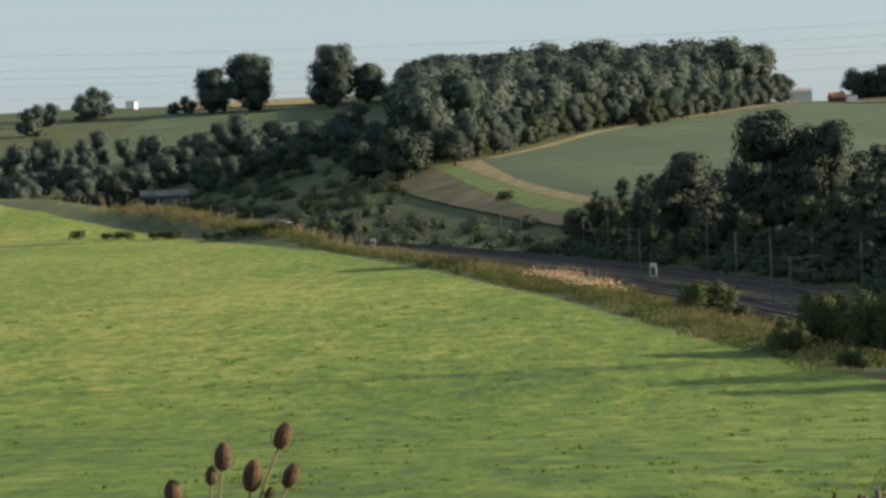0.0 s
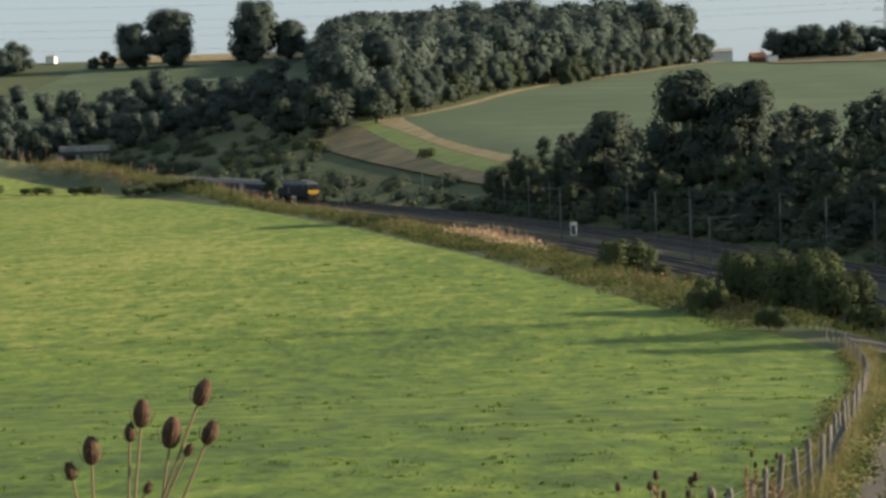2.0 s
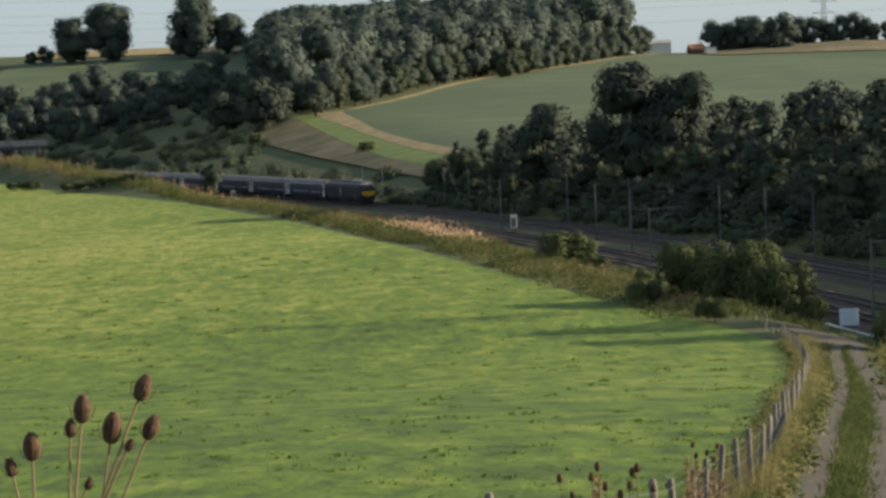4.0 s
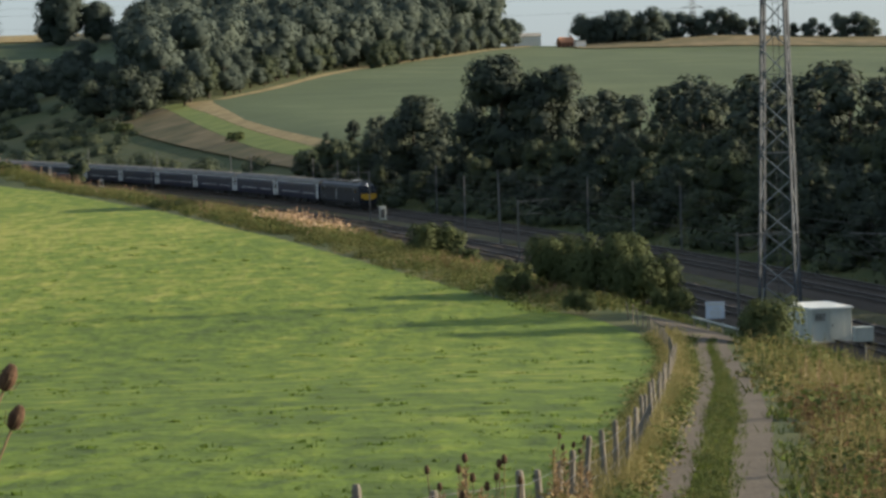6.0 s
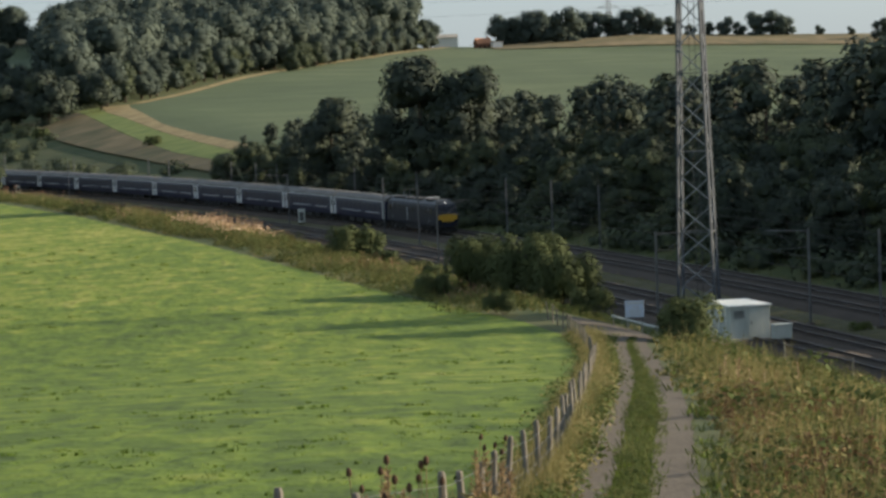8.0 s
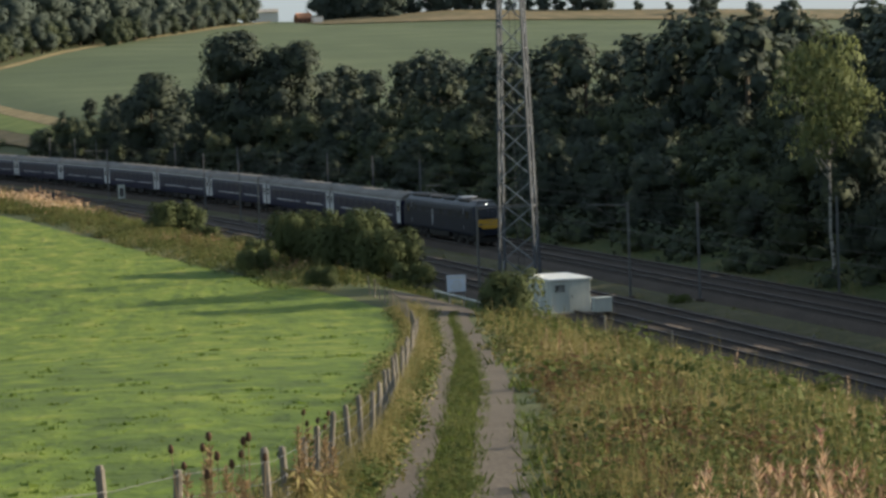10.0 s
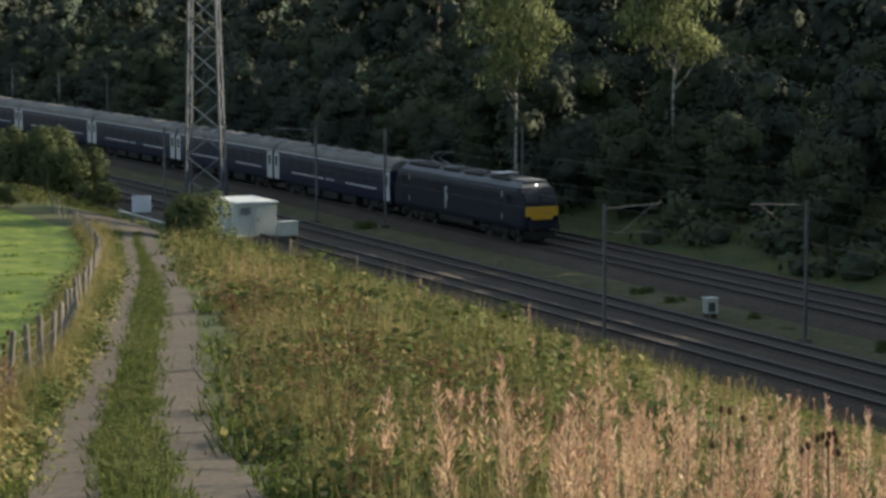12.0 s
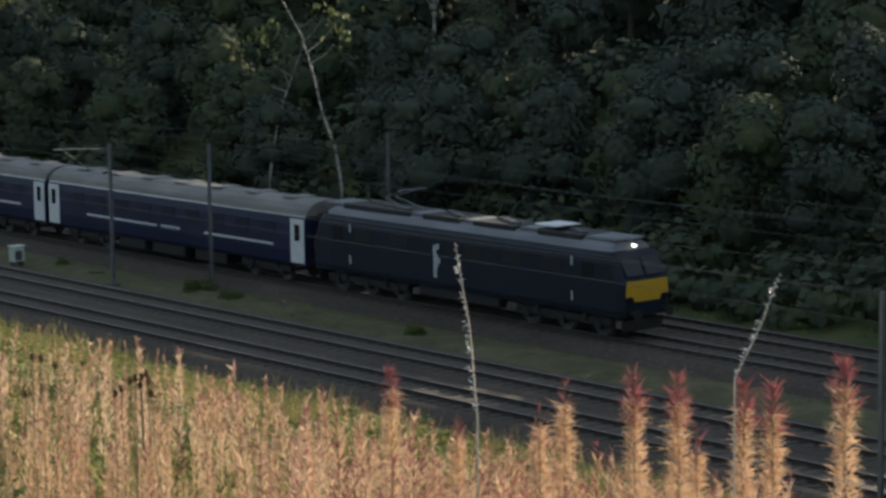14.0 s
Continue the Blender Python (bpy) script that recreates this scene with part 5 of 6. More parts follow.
pylon(*by(4.68, 1500), 48)
pylon(*by(5.54, 1850), 48)
for z0, z1 in ((86, 84), (76, 75), (96, 90), (68, 66), (81, 78)):
    pts = []
    for k in range(41):
        f = k / 40
        x, y = -620 + 1000 * f, 1560 - 60 * f
        pts.append((x, y, z0 + (z1 - z0) * f - 26 * (1 - (2 * f - 1) ** 2) * 0.35))
    wire("power_line", pts, 0.05, M_DARKSTEEL, "high-voltage power line against the sky")


def road_bridge():
    x, y = by(-13.5, 735)
    top = tagged(empty("road_bridge", pose(x, y, gz(x, y), 0, 0, 14)), "old concrete bridge with a pale parapet beside the trees", "bridge")
    bm = bmesh.new()
    box(bm, (0, 0, 4.2), (14.5, 4.0, 1.6), bevel=0.08)
    part("parapet", bm, M_CONC, top, "pale stained concrete parapet")
    bm = bmesh.new()
    box(bm, (0, 0.3, 2.9), (15, 4.6, 1.0), bevel=0.05)
    part("deck", bm, M_DARKSTEEL, top, "dark bridge deck")
    for px in (-6.8, -2.0, 3.0, 6.8):
        bm = bmesh.new()
        box(bm, (px, 0, 0.9), (1.1, 3.6, 4.0), bevel=0.05)
        part("pier", bm, M_CONC, top)


road_bridge()


# ---- ground plants
def blades(seed, n, height, width, spread, flop=0.35, mat=0):
    """A clump of bent grass blades."""
    g = np.random.default_rng(seed)
    V, Q = [], []
    for i in range(n):
        a, r = g.random() * 6.283, spread * math.sqrt(g.random())
        x, y = r * math.cos(a), r * math.sin(a)
        h = height * g.uniform(0.6, 1.1)
        b = g.random() * 6.283
        lx, ly = math.cos(b) * flop * h * g.random(), math.sin(b) * flop * h * g.random()
        wx, wy = -math.sin(b + 0.8) * width, math.cos(b + 0.8) * width
        k = len(V)
        V += [(x - wx, y - wy, 0), (x + wx, y + wy, 0), (x + lx + wx * 0.25, y + ly + wy * 0.25, h), (x + lx - wx * 0.25, y + ly - wy * 0.25, h)]
        Q += [(k, k + 1, k + 2, k + 3)]
    return np.array(V, float), np.array(Q), np.full(len(Q), mat)


def join(*sets):
    V, Q, I, n = [], [], [], 0
    for v, q, i in sets:
        V.append(v), Q.append(q + n), I.append(i)
        n += len(v)
    return np.concatenate(V), np.concatenate(Q), np.concatenate(I)


def tufts(seed, n, z0, z1, r0, r1, size, mat, up=0.5, wide=0.2):
    """Small leaves or down strewn round an upright axis."""
    g = np.random.default_rng(seed)
    z = z0 + (z1 - z0) * g.random(n)
    f = (z - z0) / (z1 - z0)
    r = (r0 + (r1 - r0) * f) * (0.4 + 0.6 * g.random(n))
    a = g.random(n) * 6.283
    p = np.stack([r * np.cos(a), r * np.sin(a), z], -1)
    d = np.stack([np.cos(a), np.sin(a), np.full(n, up) + g.normal(size=n) * 0.5], -1)
    d /= np.linalg.norm(d, axis=1)[:, None]
    w = np.cross(d, g.normal(size=(n, 3)))
    w /= np.linalg.norm(w, axis=1)[:, None]
    s = size * g.uniform(0.6, 1.3, n)[:, None]
    q = np.stack([p - d * s * 0.3, p + w * s * wide, p + d * s * 0.7, p - w * s * wide], 1)
    return q.reshape(-1, 3), np.arange(4 * n).reshape(-1, 4), np.full(n, mat)


def stalk(h, r, mat, lean=0.0):
    v = np.array([(-r, 0, 0), (r, 0, 0), (r * 0.5 + lean, 0, h), (-r * 0.5 + lean, 0, h), (0, -r, 0), (0, r, 0), (lean, r * 0.5, h), (lean, -r * 0.5, h)], float)
    return v, np.array([(0, 1, 2, 3), (4, 5, 6, 7)]), np.full(2, mat)


PLANT_MATS = [M_PLUME, M_PINK, M_STEM, M_OLIVE, M_DRYGRASS, M_WEED, M_RUST, M_GRASSBLADE, M_TUSSOCK]


def fireweed_arrays(seed, h, pink):
    return join(stalk(h, 0.007, 2), tufts(seed, 30, h * 0.56, h, 0.045, 0.012, 0.1, 0, 1.5, 0.1), tufts(seed + 1, 18 if pink else 4, h * 0.72, h * 1.04, 0.045, 0.01, 0.07, 1, 1.2, 0.1),
                tufts(seed + 2, 8, h * 0.15, h * 0.6, 0.05, 0.08, 0.11, 5 if seed % 2 else 3, -0.2, 0.09))


def fine_fireweed(seed, h, pink):
    return join(stalk(h, 0.005, 2), tufts(seed, 120, h * 0.55, h * 1.0, 0.042, 0.01, 0.07, 0, 1.5, 0.055), tufts(seed + 1, 50 if pink else 10, h * 0.76, h * 1.05, 0.05, 0.006, 0.06, 1, 0.9, 0.05),
                tufts(seed + 2, 18, h * 0.15, h * 0.62, 0.04, 0.07, 0.075, (3, 5, 6)[seed % 3], -0.3, 0.07))


FW = [fireweed_arrays(70, 1.35, False), fireweed_arrays(73, 1.2, False), fireweed_arrays(76, 1.45, True), fireweed_arrays(79, 1.25, True)]
OLIVE = [join(blades(80, 8, 0.5, 0.012, 0.26, 0.8, 3), tufts(81, 20, 0.15, 0.75, 0.26, 0.2, 0.11, 3, 1.0, 0.12)), join(blades(82, 9, 0.55, 0.012, 0.26, 0.8, 4), tufts(83, 14, 0.2, 0.7, 0.26, 0.18, 0.08, 4, 1.0, 0.1), blades(83, 5, 0.4, 0.014, 0.2, 0.6, 3))]
WEEDS = [tufts(84, 40, 0.05, 0.65, 0.3, 0.14, 0.1, 5, 0.3, 0.2), tufts(85, 40, 0.0, 0.42, 0.42, 0.3, 0.1, 5, 0.3, 0.24)]
DOCK = [join(stalk(0.95, 0.012, 2), tufts(86, 22, 0.35, 1.0, 0.13, 0.05, 0.09, 6, 0.9, 0.14), tufts(87, 6, 0.0, 0.4, 0.15, 0.15, 0.14, 5))]
SHORT = [blades(88, 13, 0.13, 0.018, 0.26, 0.8, 7), blades(89, 13, 0.2, 0.018, 0.28, 0.8, 5)]
KINDS = FW + OLIVE + WEEDS + DOCK + SHORT + [fine_fireweed(100, 1.35, False), fine_fireweed(103, 1.2, False), fine_fireweed(106, 1.4, True), fine_fireweed(109, 1.25, True), join(blades(112, 34, 0.8, 0.006, 0.2, 0.6, 3), blades(113, 16, 0.6, 0.006, 0.2, 0.6, 4))]   # 0-3 fireweed, 4 olive, 5 dry, 6-7 weeds, 8 dock, 9-10 short grass, 11-14 fine fireweed, 15 fine grass


def clump(seed, n, r, h, size, mats):
    """A low bushy clump of leaves in one or two colours."""
    gg = np.random.default_rng(seed)
    lobes = [(gg.normal() * r * 0.5, gg.normal() * r * 0.5, h * 0.3 * gg.random(), r * gg.uniform(0.35, 0.6), r * gg.uniform(0.35, 0.6), h * gg.uniform(0.4, 0.8)) for k in range(5)]
    v, q, nn = leaf_cloud(gg, lobes, n, size)
    v[:, 2] = np.abs(v[:, 2])
    return v, q, gg.choice(mats, len(q))


# 16-17 green, 18 olive, 19 rust, 20 straw and olive, 21 pinkish
KINDS += [join(clump(120, 76, 0.6, 0.7, 0.085, [5]), blades(130, 6, 0.75, 0.008, 0.4, 0.5, 3)), join(clump(121, 76, 0.8, 0.5, 0.09, [5, 5, 5, 3]), blades(131, 6, 0.7, 0.008, 0.5, 0.5, 3)), join(clump(122, 80, 0.7, 0.55, 0.085, [3, 5, 5]), blades(132, 14, 0.8, 0.008, 0.5, 0.5, 3)), join(clump(123, 66, 0.6, 0.6, 0.085, [6, 6, 3]), blades(133, 10, 0.85, 0.008, 0.4, 0.4, 6)), join(clump(124, 60, 0.7, 0.5, 0.1, [4, 3, 3]), blades(134, 16, 0.8, 0.008, 0.5, 0.5, 4)), clump(125, 60, 0.7, 0.7, 0.1, [1, 0, 3]), clump(126, 60, 0.7, 0.8, 0.1, [0, 0, 4])]


def rut_x(rut, y):
    return np.interp(y, [p[1] for p in rut], [p[0] for p in rut])


def patchy(x, y, f, k=0.0):
    return noise.noise(Vector((x * f + k, y * f - k, k * 1.7)))


g = np.random.default_rng(99)
places = []
# the bank between the farm track and the railway
for i in range(15000):
    d = 7.0 * (150 / 7.0) ** g.random()
    if g.random() > min(1.0, (d / 42.0) ** 0.9 + 0.12):
        continue
    a = radians(g.uniform(2, 46))
    x, y = d * math.sin(a), d * math.cos(a)
    if y < 4 or x < rut_x(RUT_R, y) + g.uniform(0.32, 0.6) or y > 152:
        continue
    s, o = line_coords(x, y)
    if o[0] < 18.6:
        continue
    edge = x - rut_x(RUT_R, y)
    n1, n2 = patchy(x, y, 0.11, 3.0), patchy(x, y, 0.25, 9.0)
    az = math.degrees(a)
    grow = 1.0 + min(0.7, max(0.0, d - 55) / 100)
    fw = (az > 9.5 + 3 * n2 and d < 33 + 14 * n1 + 8 * n2 and n2 > (-0.35 if az > 24 else -0.02)) or (az > 14 and d < 50 and n1 > 0.16) or (n1 > 0.34 and d < 120)
    if edge < 0.9:
        k, sz = (9 if g.random() < 0.4 else 10), g.uniform(0.9, 1.6)
    elif fw and g.random() < (0.8 if patchy(x, y, 0.9, 50.0) > -0.08 else 0.22):
        pink = (az > 19 and n2 > -0.1) or n1 > 0.35
        k, sz = (g.integers(2, 4) if pink and g.random() < (0.8 if az > 18 else 0.3) else g.integers(0, 2)), g.uniform(0.66, 1.08) * (1.0 if d < 40 else 0.8)
    elif (edge < 3.6 and n1 < 0.1 and g.random() < 0.2) or (n2 < -0.12 and n1 > -0.05 and g.random() < 0.35):
        k, sz = 8, g.uniform(0.5, 0.95)
    elif (n2 > -0.05 and not fw) or (n1 < -0.15 and g.random() < 0.6):
        k, sz = (g.integers(6, 8) if g.random() < 0.55 else 4 if g.random() < 0.6 else 5), g.uniform(0.5, 1.15)
    else:
        k, sz = (4 if g.random() < 0.6 else 5 if g.random() < 0.5 else 6), g.uniform(0.5, 1.05)
    c = 0.8 * patchy(x, y, 0.13, 21.0) + 0.5 * patchy(x, y, 0.4, 33.0)
    rusty = edge < 4.5 + 3 * n2 and 28 < d < 78 and patchy(x, y, 0.16, 61.0) > -0.22
    bramble = o[0] < 25 + 6 * n1 or (22 < d < 60 and patchy(x, y, 0.09, 77.0) > 0.16)
    if edge > 1.1 and (k > 3 or (bramble and d > 26)) and g.random() < 0.8:
        if rusty and g.random() < 0.62:
            k, sz = (19 if g.random() < 0.75 else 8), g.uniform(0.5, 1.15)
        elif bramble and g.random() < 0.7:
            k, sz = g.integers(16, 18), g.uniform(0.5, 1.15)
        else:
            k, sz = (g.integers(16, 18) if c > 0.0 else 18 if c > -0.14 else 20), g.uniform(0.45, 1.2) * (1.0 + 0.7 * max(0.0, c))
    if d < 22 and k < 4 and g.random() < 0.2:
        k, sz = g.choice([16, 6, 19, 19, 18]), g.uniform(0.5, 1.1)
    if d < 19 and k < 4:
        k += 11
    elif d < 19 and k in (4, 5):
        k = 15
    low = float(np.interp(az, [13, 20, 30], [1.0, 0.86, 0.8])) * (0.85 + 0.5 * max(-0.3, n2))
    low *= float(np.interp(d, [30, 60], [1.0, 1.3]))
    places.append((x, y, sz * grow ** 0.6 * low * (1.12 if k > 3 else 1.0), k))
# the thick fringe just below the camera
for i in range(340):
    a, d = radians(g.uniform(24, 40)), g.uniform(7.6, 12.0)
    places.append((d * math.sin(a), d * math.cos(a), g.uniform(0.78, 1.0), g.choice([11, 12, 13, 14, 14, 15])))
scatter("bank_plants", KINDS, places, PLANT_MATS, "tangled fireweed, dry grass and green weeds on the sunny bank", "wild plants", leanable=0.08, seed=5)
# strip between fence and track, and the green middle of the track
places = []
for i in range(3400):
    y = 15 * (150 / 15) ** g.random()
    f = g.random()
    xl, xr = np.interp(y, fp[:, 1], fp[:, 0]) - 0.3, rut_x(RUT_L, y) - g.uniform(0.32, 0.5)
    x = xl + (xr - xl) * f
    if f > 0.6:
        k = g.choice([9, 9, 10, 10, 17])
        sz = g.uniform(0.6, 1.1) * (0.4 if k > 15 else 1.0)
    else:
        k, sz = (g.choice([5, 20, 20, 18, 10]) if patchy(x, y, 0.3, 12.0) > -0.05 else g.choice([18, 17, 10, 16, 18])), g.uniform(0.45, 0.85)
    places.append((x, y, sz * (1 + y / 300), k))
for i in range(3200):
    y = 15 * (148 / 15) ** g.random()
    a, b = rut_x(RUT_L, y) + g.uniform(0.32, 0.5), rut_x(RUT_R, y) - g.uniform(0.3, 0.46)
    x = a + (b - a) * g.random()
    k = g.choice([9, 9, 10, 10, 16])
    places.append((x, y, g.uniform(0.55, 1.15) * (0.42 if k > 15 else 1.0), k))
scatter("verge_plants", KINDS, places, PLANT_MATS, "long dry grass and short green turf along the farm track", "wild plants", leanable=0.08, seed=6)
# rough strip between pasture and railway, between the tracks, and below the bank
places = []
for i in range(1000):
    s = g.uniform(-440, -98)
    o = g.uniform(23.0, 29.3)
    x, y, _ = line_at(s, o)
    places.append((x, y, g.uniform(0.9, 1.7) * (1.0 if s > -200 else 1.35), g.choice([16, 17, 17, 18, 16])))
for i in range(1300):
    s = g.uniform(-600, -95) if i % 3 else g.uniform(-250, -95)
    lo = 17.2
    o = lo + g.random() * (8.0 + 4 * g.random()) * (1.5 if s < -430 else 1.0)
    x, y, _ = line_at(s, o)
    n1 = patchy(x, y, 0.05, 5.0)
    tan = -234 < s < -203 and 20 < o < 24.5
    red = s < -320
    k = g.choice([0, 1, 5]) if tan else g.choice([2, 3, 8, 5]) if red and n1 > -0.1 else g.choice([4, 6, 7, 8, 6] if n1 > 0.15 else [6, 7, 7, 6])
    places.append((x, y, g.uniform(0.8, 1.35) * (1.15 if s > -200 else 1.5 if s > -430 else 1.9), k))
for i in range(1200):
    s = g.uniform(-520, -100)
    o = 17.4 + g.random() * (8.5 if s > -430 else 13.0)
    x, y, _ = line_at(s, o)
    c = patchy(x, y, 0.06, 41.0) + (0.2 if s > -190 else -0.05 if s > -300 else -0.15)
    tan = -236 < s < -203 and 19.5 < o < 25
    k = 22 if tan else g.integers(16, 18) if c > 0.1 else 18 if c > -0.1 else g.choice([19, 21, 20, 18])
    places.append((x, y, g.uniform(0.9, 2.0) * (1.0 if s > -200 else 1.25), k))
for i in range(1500):
    x, y, _ = line_at(g.uniform(-200, 40), g.uniform(3.0, 6.2))
    places.append((x, y, g.uniform(0.35, 0.8), g.choice([4, 4, 7, 10, 5, 18])))
for i in range(1100):
    x, y, _ = line_at(g.uniform(-110, 45), g.uniform(16.0, 20.5))
    places.append((x, y, g.uniform(0.5, 1.0), g.choice([4, 7, 6, 10, 10, 7])))
for i in range(1000):
    x, y, _ = line_at(g.uniform(-330, 70), -g.uniform(6.2, 11.0))
    places.append((x, y, g.uniform(0.6, 1.3), g.choice([7, 7, 6, 4])))
scatter("lineside_plants", KINDS, places, PLANT_MATS, "rough grass and weeds along the railway", "wild plants", leanable=0.1, seed=7)
# pasture tufts


def mound(seed, n, r, h, size, mat):
    v, q, nn = leaf_cloud(np.random.default_rng(seed), [(0, 0, 0.0, r, r, h)], n, size)
    v[:, 2] = np.abs(v[:, 2])
    return v, q, np.full(len(q), mat)


TUFT = [join(mound(90, 16, 0.42, 0.07, 0.24, 7), blades(93, 7, 0.2, 0.02, 0.35, 0.8, 7)), join(mound(91, 20, 0.6, 0.06, 0.26, 8), blades(94, 10, 0.2, 0.025, 0.65, 0.8, 8)), join(mound(92, 14, 0.32, 0.09, 0.2, 7), blades(95, 8, 0.24, 0.02, 0.3, 0.8, 7))]
places = []
pe = np.array(PASTURE_EDGE, float)
for i in range(8200):
    y = 22 * (330 / 27) ** g.random()
    x = y * math.tan(radians(g.uniform(-18, 4)))
    if x > np.interp(y, pe[:, 1], pe[:, 0]) - 0.4:
        continue
    n1 = patchy(x * 0.6, y, 0.22, 2.0)
    if (n1 < 0.12 and g.random() < 0.85) or g.random() < 0.6:
        continue
    places.append((x, y, g.uniform(0.4, 0.9) * (0.75 + y / 260), g.integers(0, 3)))
scatter("pasture_tufts", TUFT, places, PLANT_MATS, "scattered uneven tufts of pasture grass", "grass", leanable=0.1, seed=8)


# ---- teasels and single plants near the camera
def teasel(heads, label):
    """A teasel stem with its bristly heads; heads: (top place, length, lean)."""
    for (p, ln, base, *bend) in heads:
        top = tagged(empty("teasel"), label, "teasel", "teasels by the fence")
        p, base = Vector(p), Vector(base)
        bm = bmesh.new()
        mid = base.lerp(p, 0.55) + Vector((0.012, 0, 0))
        if bend:
            mid = p + Vector((0.978 * bend[0] * 0.4, 0.208 * bend[0] * 0.4, -0.4))
        axis = (p - mid).normalized()
        tube(bm, [base, mid, p - axis * ln], [0.006, 0.0045, 0.004], 6)
        part("stem", bm, M_STEM, top)
        bm = bmesh.new()
        n = 9
        zz = [p - axis * ln * (1 - k / n) for k in range(n + 1)]
        rr = [ln * 0.32 * max(0.12, math.sin(math.pi * (0.10 + 0.84 * k / n)) ** 0.6) for k in range(n + 1)]
        tube(bm, zz, rr, 12)
        head = part("seed_head", bm, M_TEASEL, top, "brown bristly seed head")
        gg = np.random.default_rng(int(abs(p.x * 1000)))
        bm = bmesh.new()
        side = axis.orthogonal().normalized()
        for i in range(90):
            f = gg.random()
            c = p - axis * ln * (1 - f)
            out = Matrix.Rotation(gg.random() * 6.283, 3, axis) @ side
            r = ln * 0.32 * max(0.12, math.sin(math.pi * (0.10 + 0.84 * f)) ** 0.6)
            a = c + out * r * 0.9
            b = a + out * 0.009 + axis * 0.007
            t = axis.cross(out) * 0.0012
            bm.faces.new([bm.verts.new(v) for v in (a - t, a + t, b)])
        tagged(part("bristle", bm, M_TEASEL, head), kind="stuff")
        bm = bmesh.new()
        for k in range(6):
            out = Matrix.Rotation(k * 1.047, 3, axis) @ side
            a = p - axis * ln
            tube(bm, [a, a + out * ln * 0.4 + axis * ln * 0.15, a + out * ln * 0.55 + axis * ln * 0.6], [0.0016, 0.0012, 0.0006], 4)
        tagged(part("bract_ring", bm, M_STEM, head, "thin curved spines under the head"), kind="stuff")


BANK_TEASELS = [(18.3, -9.84), (18.49, -9.89), (18.8, -10.05), (20.14, -10.74), (20.28, -10.64), (20.49, -10.47), (20.62, -10.4), (20.75, -10.38), (20.87, -10.32), (20.92, -10.49), (20.72, -10.56), (20.97, -10.77), (18.11, -10.66)]


def ray_at(az, el, d):
    v = aim(az, el)
    return EYE + v * (d / math.hypot(v.x, v.y))


near = []
for az, el, ln, lean in ((-10.95, -5.95, 0.075, -0.42), (-12.42, -6.32, 0.078, -0.12), (-11.74, -6.75, 0.09, -0.18), (-12.73, -6.85, 0.05, -0.06), (-13.63, -7.1, 0.078, 0.0), (-10.81, -6.88, 0.072, -0.45), (-11.37, -7.38, 0.036, -0.5), (-14.16, -7.65, 0.052, 0.2), (-12.33, -8.2, 0.034, -0.5)):
    p = ray_at(az, el, 7.0 + 0.12 * (len(near) % 3))
    bx, by2 = by(-13.1 + 0.25 * (az + 12.3), 7.05)
    near.append((p, ln, (bx, by2, gz(bx, by2)), lean))
teasel(near, "dry brown teasel on a tall stem before the field")
mid = []
for az, el, ln in ((-0.77, -8.35, 0.08), (-0.92, -8.6, 0.075), (-1.65, -8.6, 0.075), (0.14, -8.4, 0.08), (0.02, -8.5, 0.075), (-0.05, -8.8, 0.07), (-0.27, -9.0, 0.08), (-1.37, -9.0, 0.07), (-0.6, -8.8, 0.08), (-0.85, -9.2, 0.08), (0.5, -8.9, 0.07), (1.43, -7.95, 0.06), (1.5, -8.2, 0.06), (1.75, -8.15, 0.06), (1.9, -8.3, 0.06), (2.0, -8.0, 0.06)):
    d = 21.0 if az < 1 else 31.0
    p = ray_at(az, el, d)
    bx, by2 = by(az * 0.8 - 0.1, d)
    mid.append((p, ln * (1.0 if az < 1 else 1.3), (bx, by2, gz(bx, by2))))
teasel(mid, "dead brown teasel beside the pasture fence")
far = []
for k, (az, el) in enumerate(BANK_TEASELS):
    p = ray_at(az, el, 14.5)
    bx, by2 = by(az + 0.12 * (k % 3 - 1), 14.5)
    far.append((p, 0.045, (bx, by2, gz(bx, by2))))
teasel(far, "dark teasel head among the pink fireweed")


def tall_fireweed(az, el, d, seed, pink):
    """One fireweed whose tip shows at that bearing."""
    p = ray_at(az, el, d)
    z0 = gz(p.x, p.y)
    h = p.z - z0
    top = tagged(empty("fireweed", pose(p.x, p.y, z0, rng.uniform(-1, 1), rng.uniform(-1, 1), 0)), "tall seeding fireweed with a " + ("pink and tan" if pink else "tan") + " fluffy spike", "fireweed", "tall fireweeds on the bank")
    v, q, i = stalk(h, 0.006, 0)
    under("stem", mesh_np("stem", v, q, [M_STEM]), top)
    v, q, i = tufts(seed, 700, h - 0.62, h - 0.12, 0.05, 0.018, 0.055, 0, 0.5, 0.045)
    w, r, i = tufts(seed + 5, 130, h - 0.62, h - 0.1, 0.075, 0.03, 0.085, 0, -0.1, 0.018)
    under("seed_down", mesh_np("seed_down", np.concatenate([v, w]), np.concatenate([q, r + len(v)]), [M_PLUME]), top, "pale fluffy seed down")
    v, q, i = tufts(seed + 1, 150 if pink else 24, h - 0.2, h - 0.01, 0.045, 0.01, 0.075, 0, 1.1, 0.03)
    under("flower_spike", mesh_np("flower_spike", v, q, [M_PINK]), top, "reddish curling flower spike")
    v, q, i = tufts(seed + 2, 60, h - 1.0, h - 0.5, 0.04, 0.07, 0.1, 0, -0.4, 0.05)
    under("leaf", mesh_np("leaf", v, q, [M_RUST if seed % 2 else M_DRYGRASS]), top)


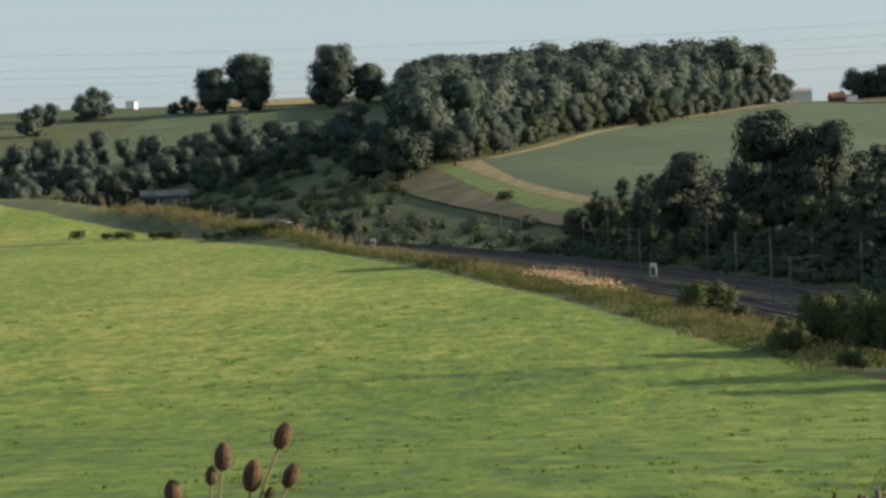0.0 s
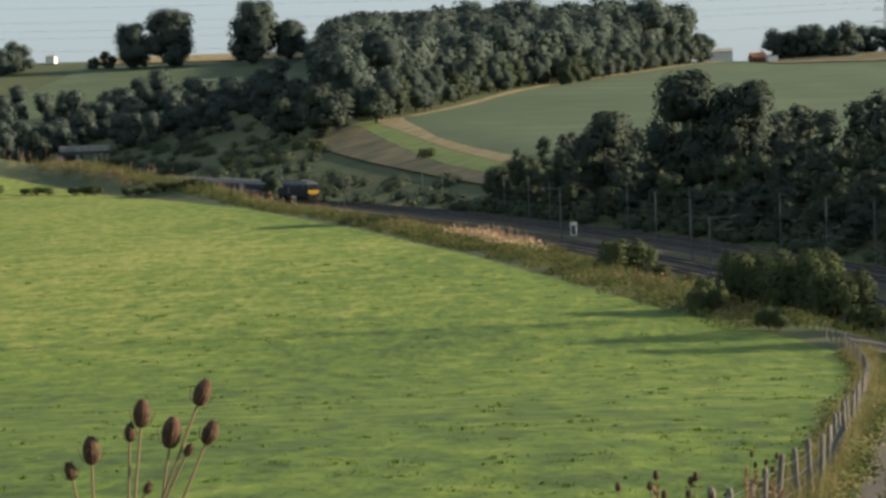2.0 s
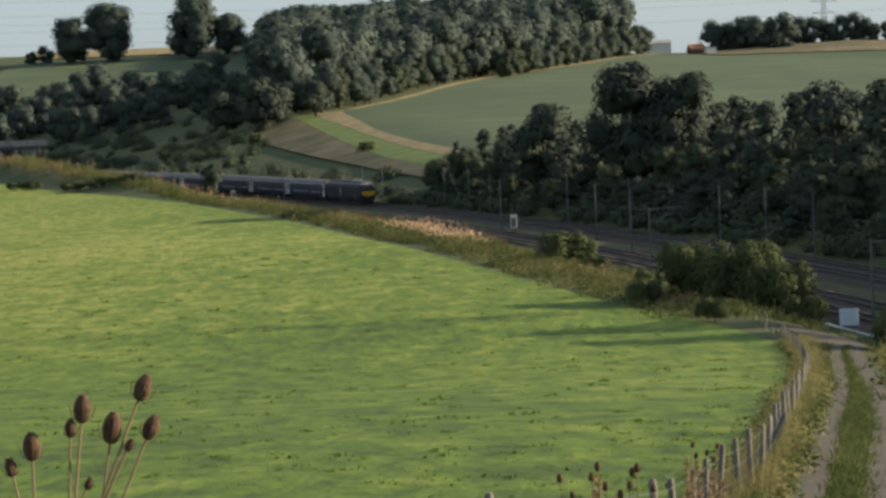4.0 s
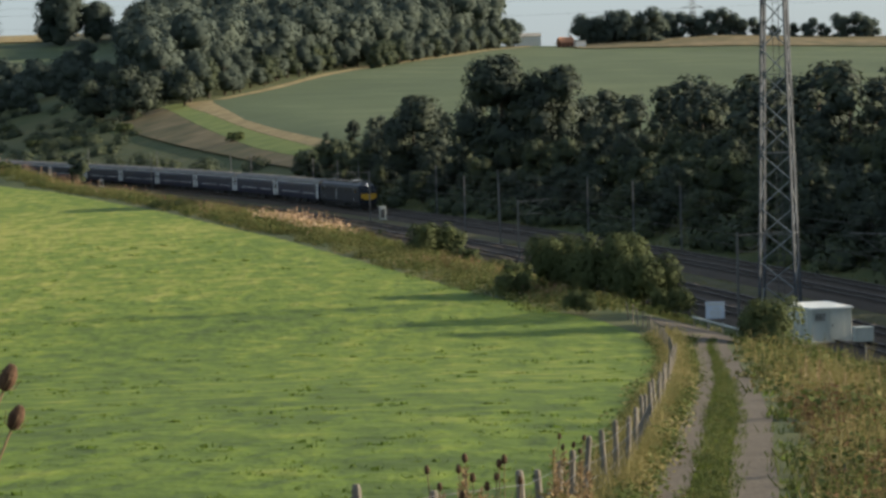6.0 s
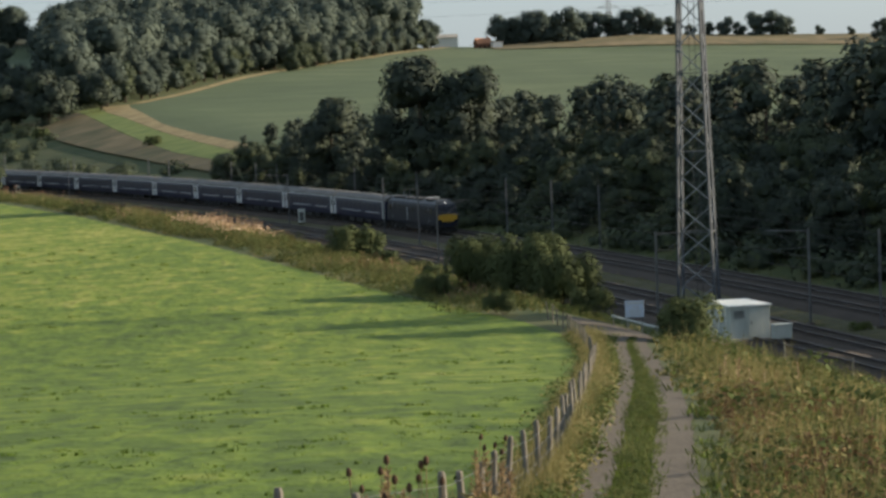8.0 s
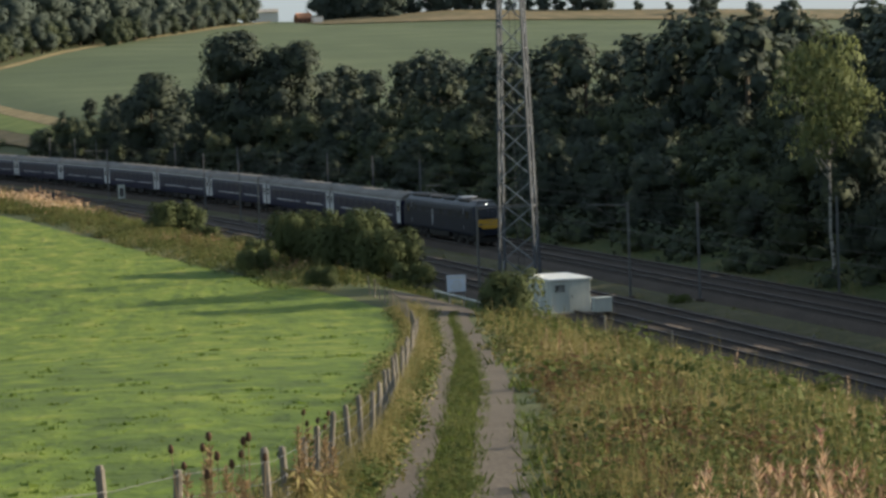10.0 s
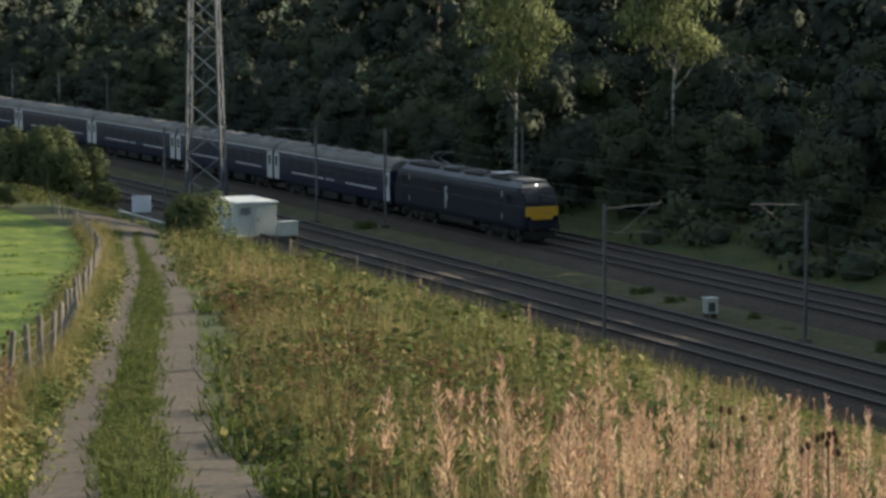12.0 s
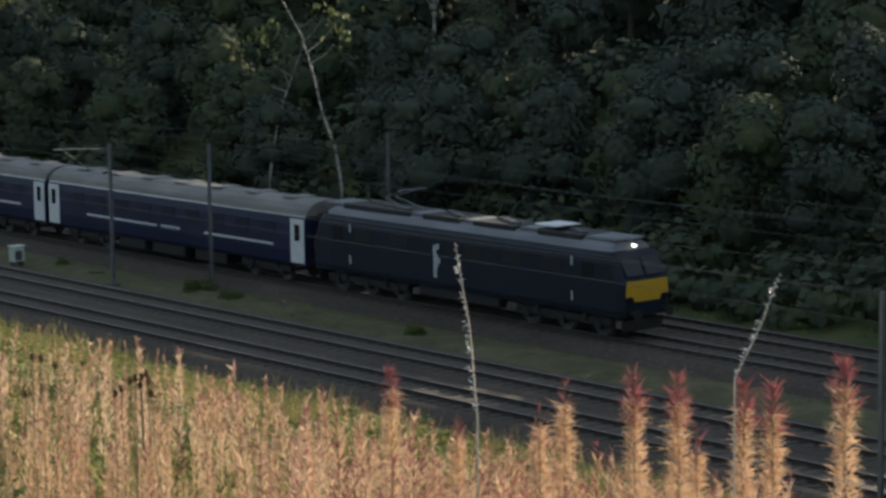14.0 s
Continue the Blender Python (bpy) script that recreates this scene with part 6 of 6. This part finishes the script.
for k, (az, el, d, pink) in enumerate(((32.23, -10.5, 9.0, True), (33.2, -10.6, 9.2, True), (34.44, -10.7, 9.0, True), (35.34, -10.75, 8.8, True), (36.94, -10.2, 8.6, True), (30.5, -10.7, 10.0, False), (29.9, -11.2, 10.2, False), (27.9, -11.5, 10.5, False), (26.48, -10.4, 11.5, True), (33.6, -11.7, 9.4, False), (24.5, -11.2, 12.0, False))):
    tall_fireweed(az, el, d, 200 + 3 * k, pink)


def wispy_stem(az0, el0, az1, el1, d):
    a, b = ray_at(az0, el0, d), ray_at(az1, el1, d)
    z0 = gz(b.x, b.y)
    top = tagged(empty("seeded_stem"), "thin bare plant stem with wisps of white down", "plant stem")
    bm = bmesh.new()
    tube(bm, [(b.x, b.y, z0), b, b.lerp(a, 0.5) + Vector((0.015, 0, 0)), a], [0.005, 0.0035, 0.003, 0.0015], 6)
    part("stem", bm, M_PALESTEM, top)
    v, q, i = tufts(int(d * 10), 90, 0, 1, 0.008, 0.008, 0.018, 0, 0.6)
    base = np.array(b)
    step = np.array(a) - base
    v = np.stack([v[:, 0], v[:, 1], 0 * v[:, 2]], -1) + base + v[:, 2:3] * step
    tagged(under("down", mesh_np("down", v, q, [M_WHITEP]), top, "wisps of white down"), kind="stuff")


wispy_stem(28.02, -7.58, 28.49, -11.58, 8.5)
wispy_stem(35.45, -8.31, 34.43, -10.68, 8.5)


def dock_plant(az, el, d, seed):
    """A dead dock beside the fence whose tip shows at that bearing."""
    p = ray_at(az, el, d)
    z0 = gz(p.x, p.y)
    h = p.z - z0
    top = tagged(empty("dock_plant", pose(p.x, p.y, z0, rng.uniform(-4, 4), rng.uniform(-4, 4), 0)), "dead straw-brown dock with withered seed clusters by the fence", "dock plant", "dead docks by the fence")
    v, q, i = stalk(h, 0.009, 0)
    under("stem", mesh_np("stem", v, q, [M_STEM]), top)
    v, q, i = tufts(seed, 120, h * 0.5, h, 0.09, 0.02, 0.075, 0, 0.9, 0.14)
    tagged(under("seed_spike", mesh_np("seed_spike", v, q, [M_DEADDOCK]), top, "brown withered seed spike"), kind="stuff")
    v, q, i = tufts(seed + 1, 80, 0.1, h * 0.65, 0.14, 0.12, 0.16, 0, -0.5, 0.14)
    tagged(under("withered_leaf", mesh_np("withered_leaf", v, q, [M_DRYGRASS]), top, "curled straw-coloured leaves"), kind="stuff")


for k, (az, el, d) in enumerate(((-0.9, -8.7, 22), (-0.45, -9.2, 22.5), (-1.4, -9.3, 21.5), (0.1, -9.5, 22), (1.2, -8.9, 27), (1.35, -9.4, 27.5), (1.55, -8.35, 27), (1.28, -8.3, 26.5), (1.75, -8.6, 27.5), (1.95, -8.8, 28), (-1.0, -9.0, 23), (-0.2, -9.3, 23))):
    dock_plant(az, el, d, 300 + 2 * k)

motions()
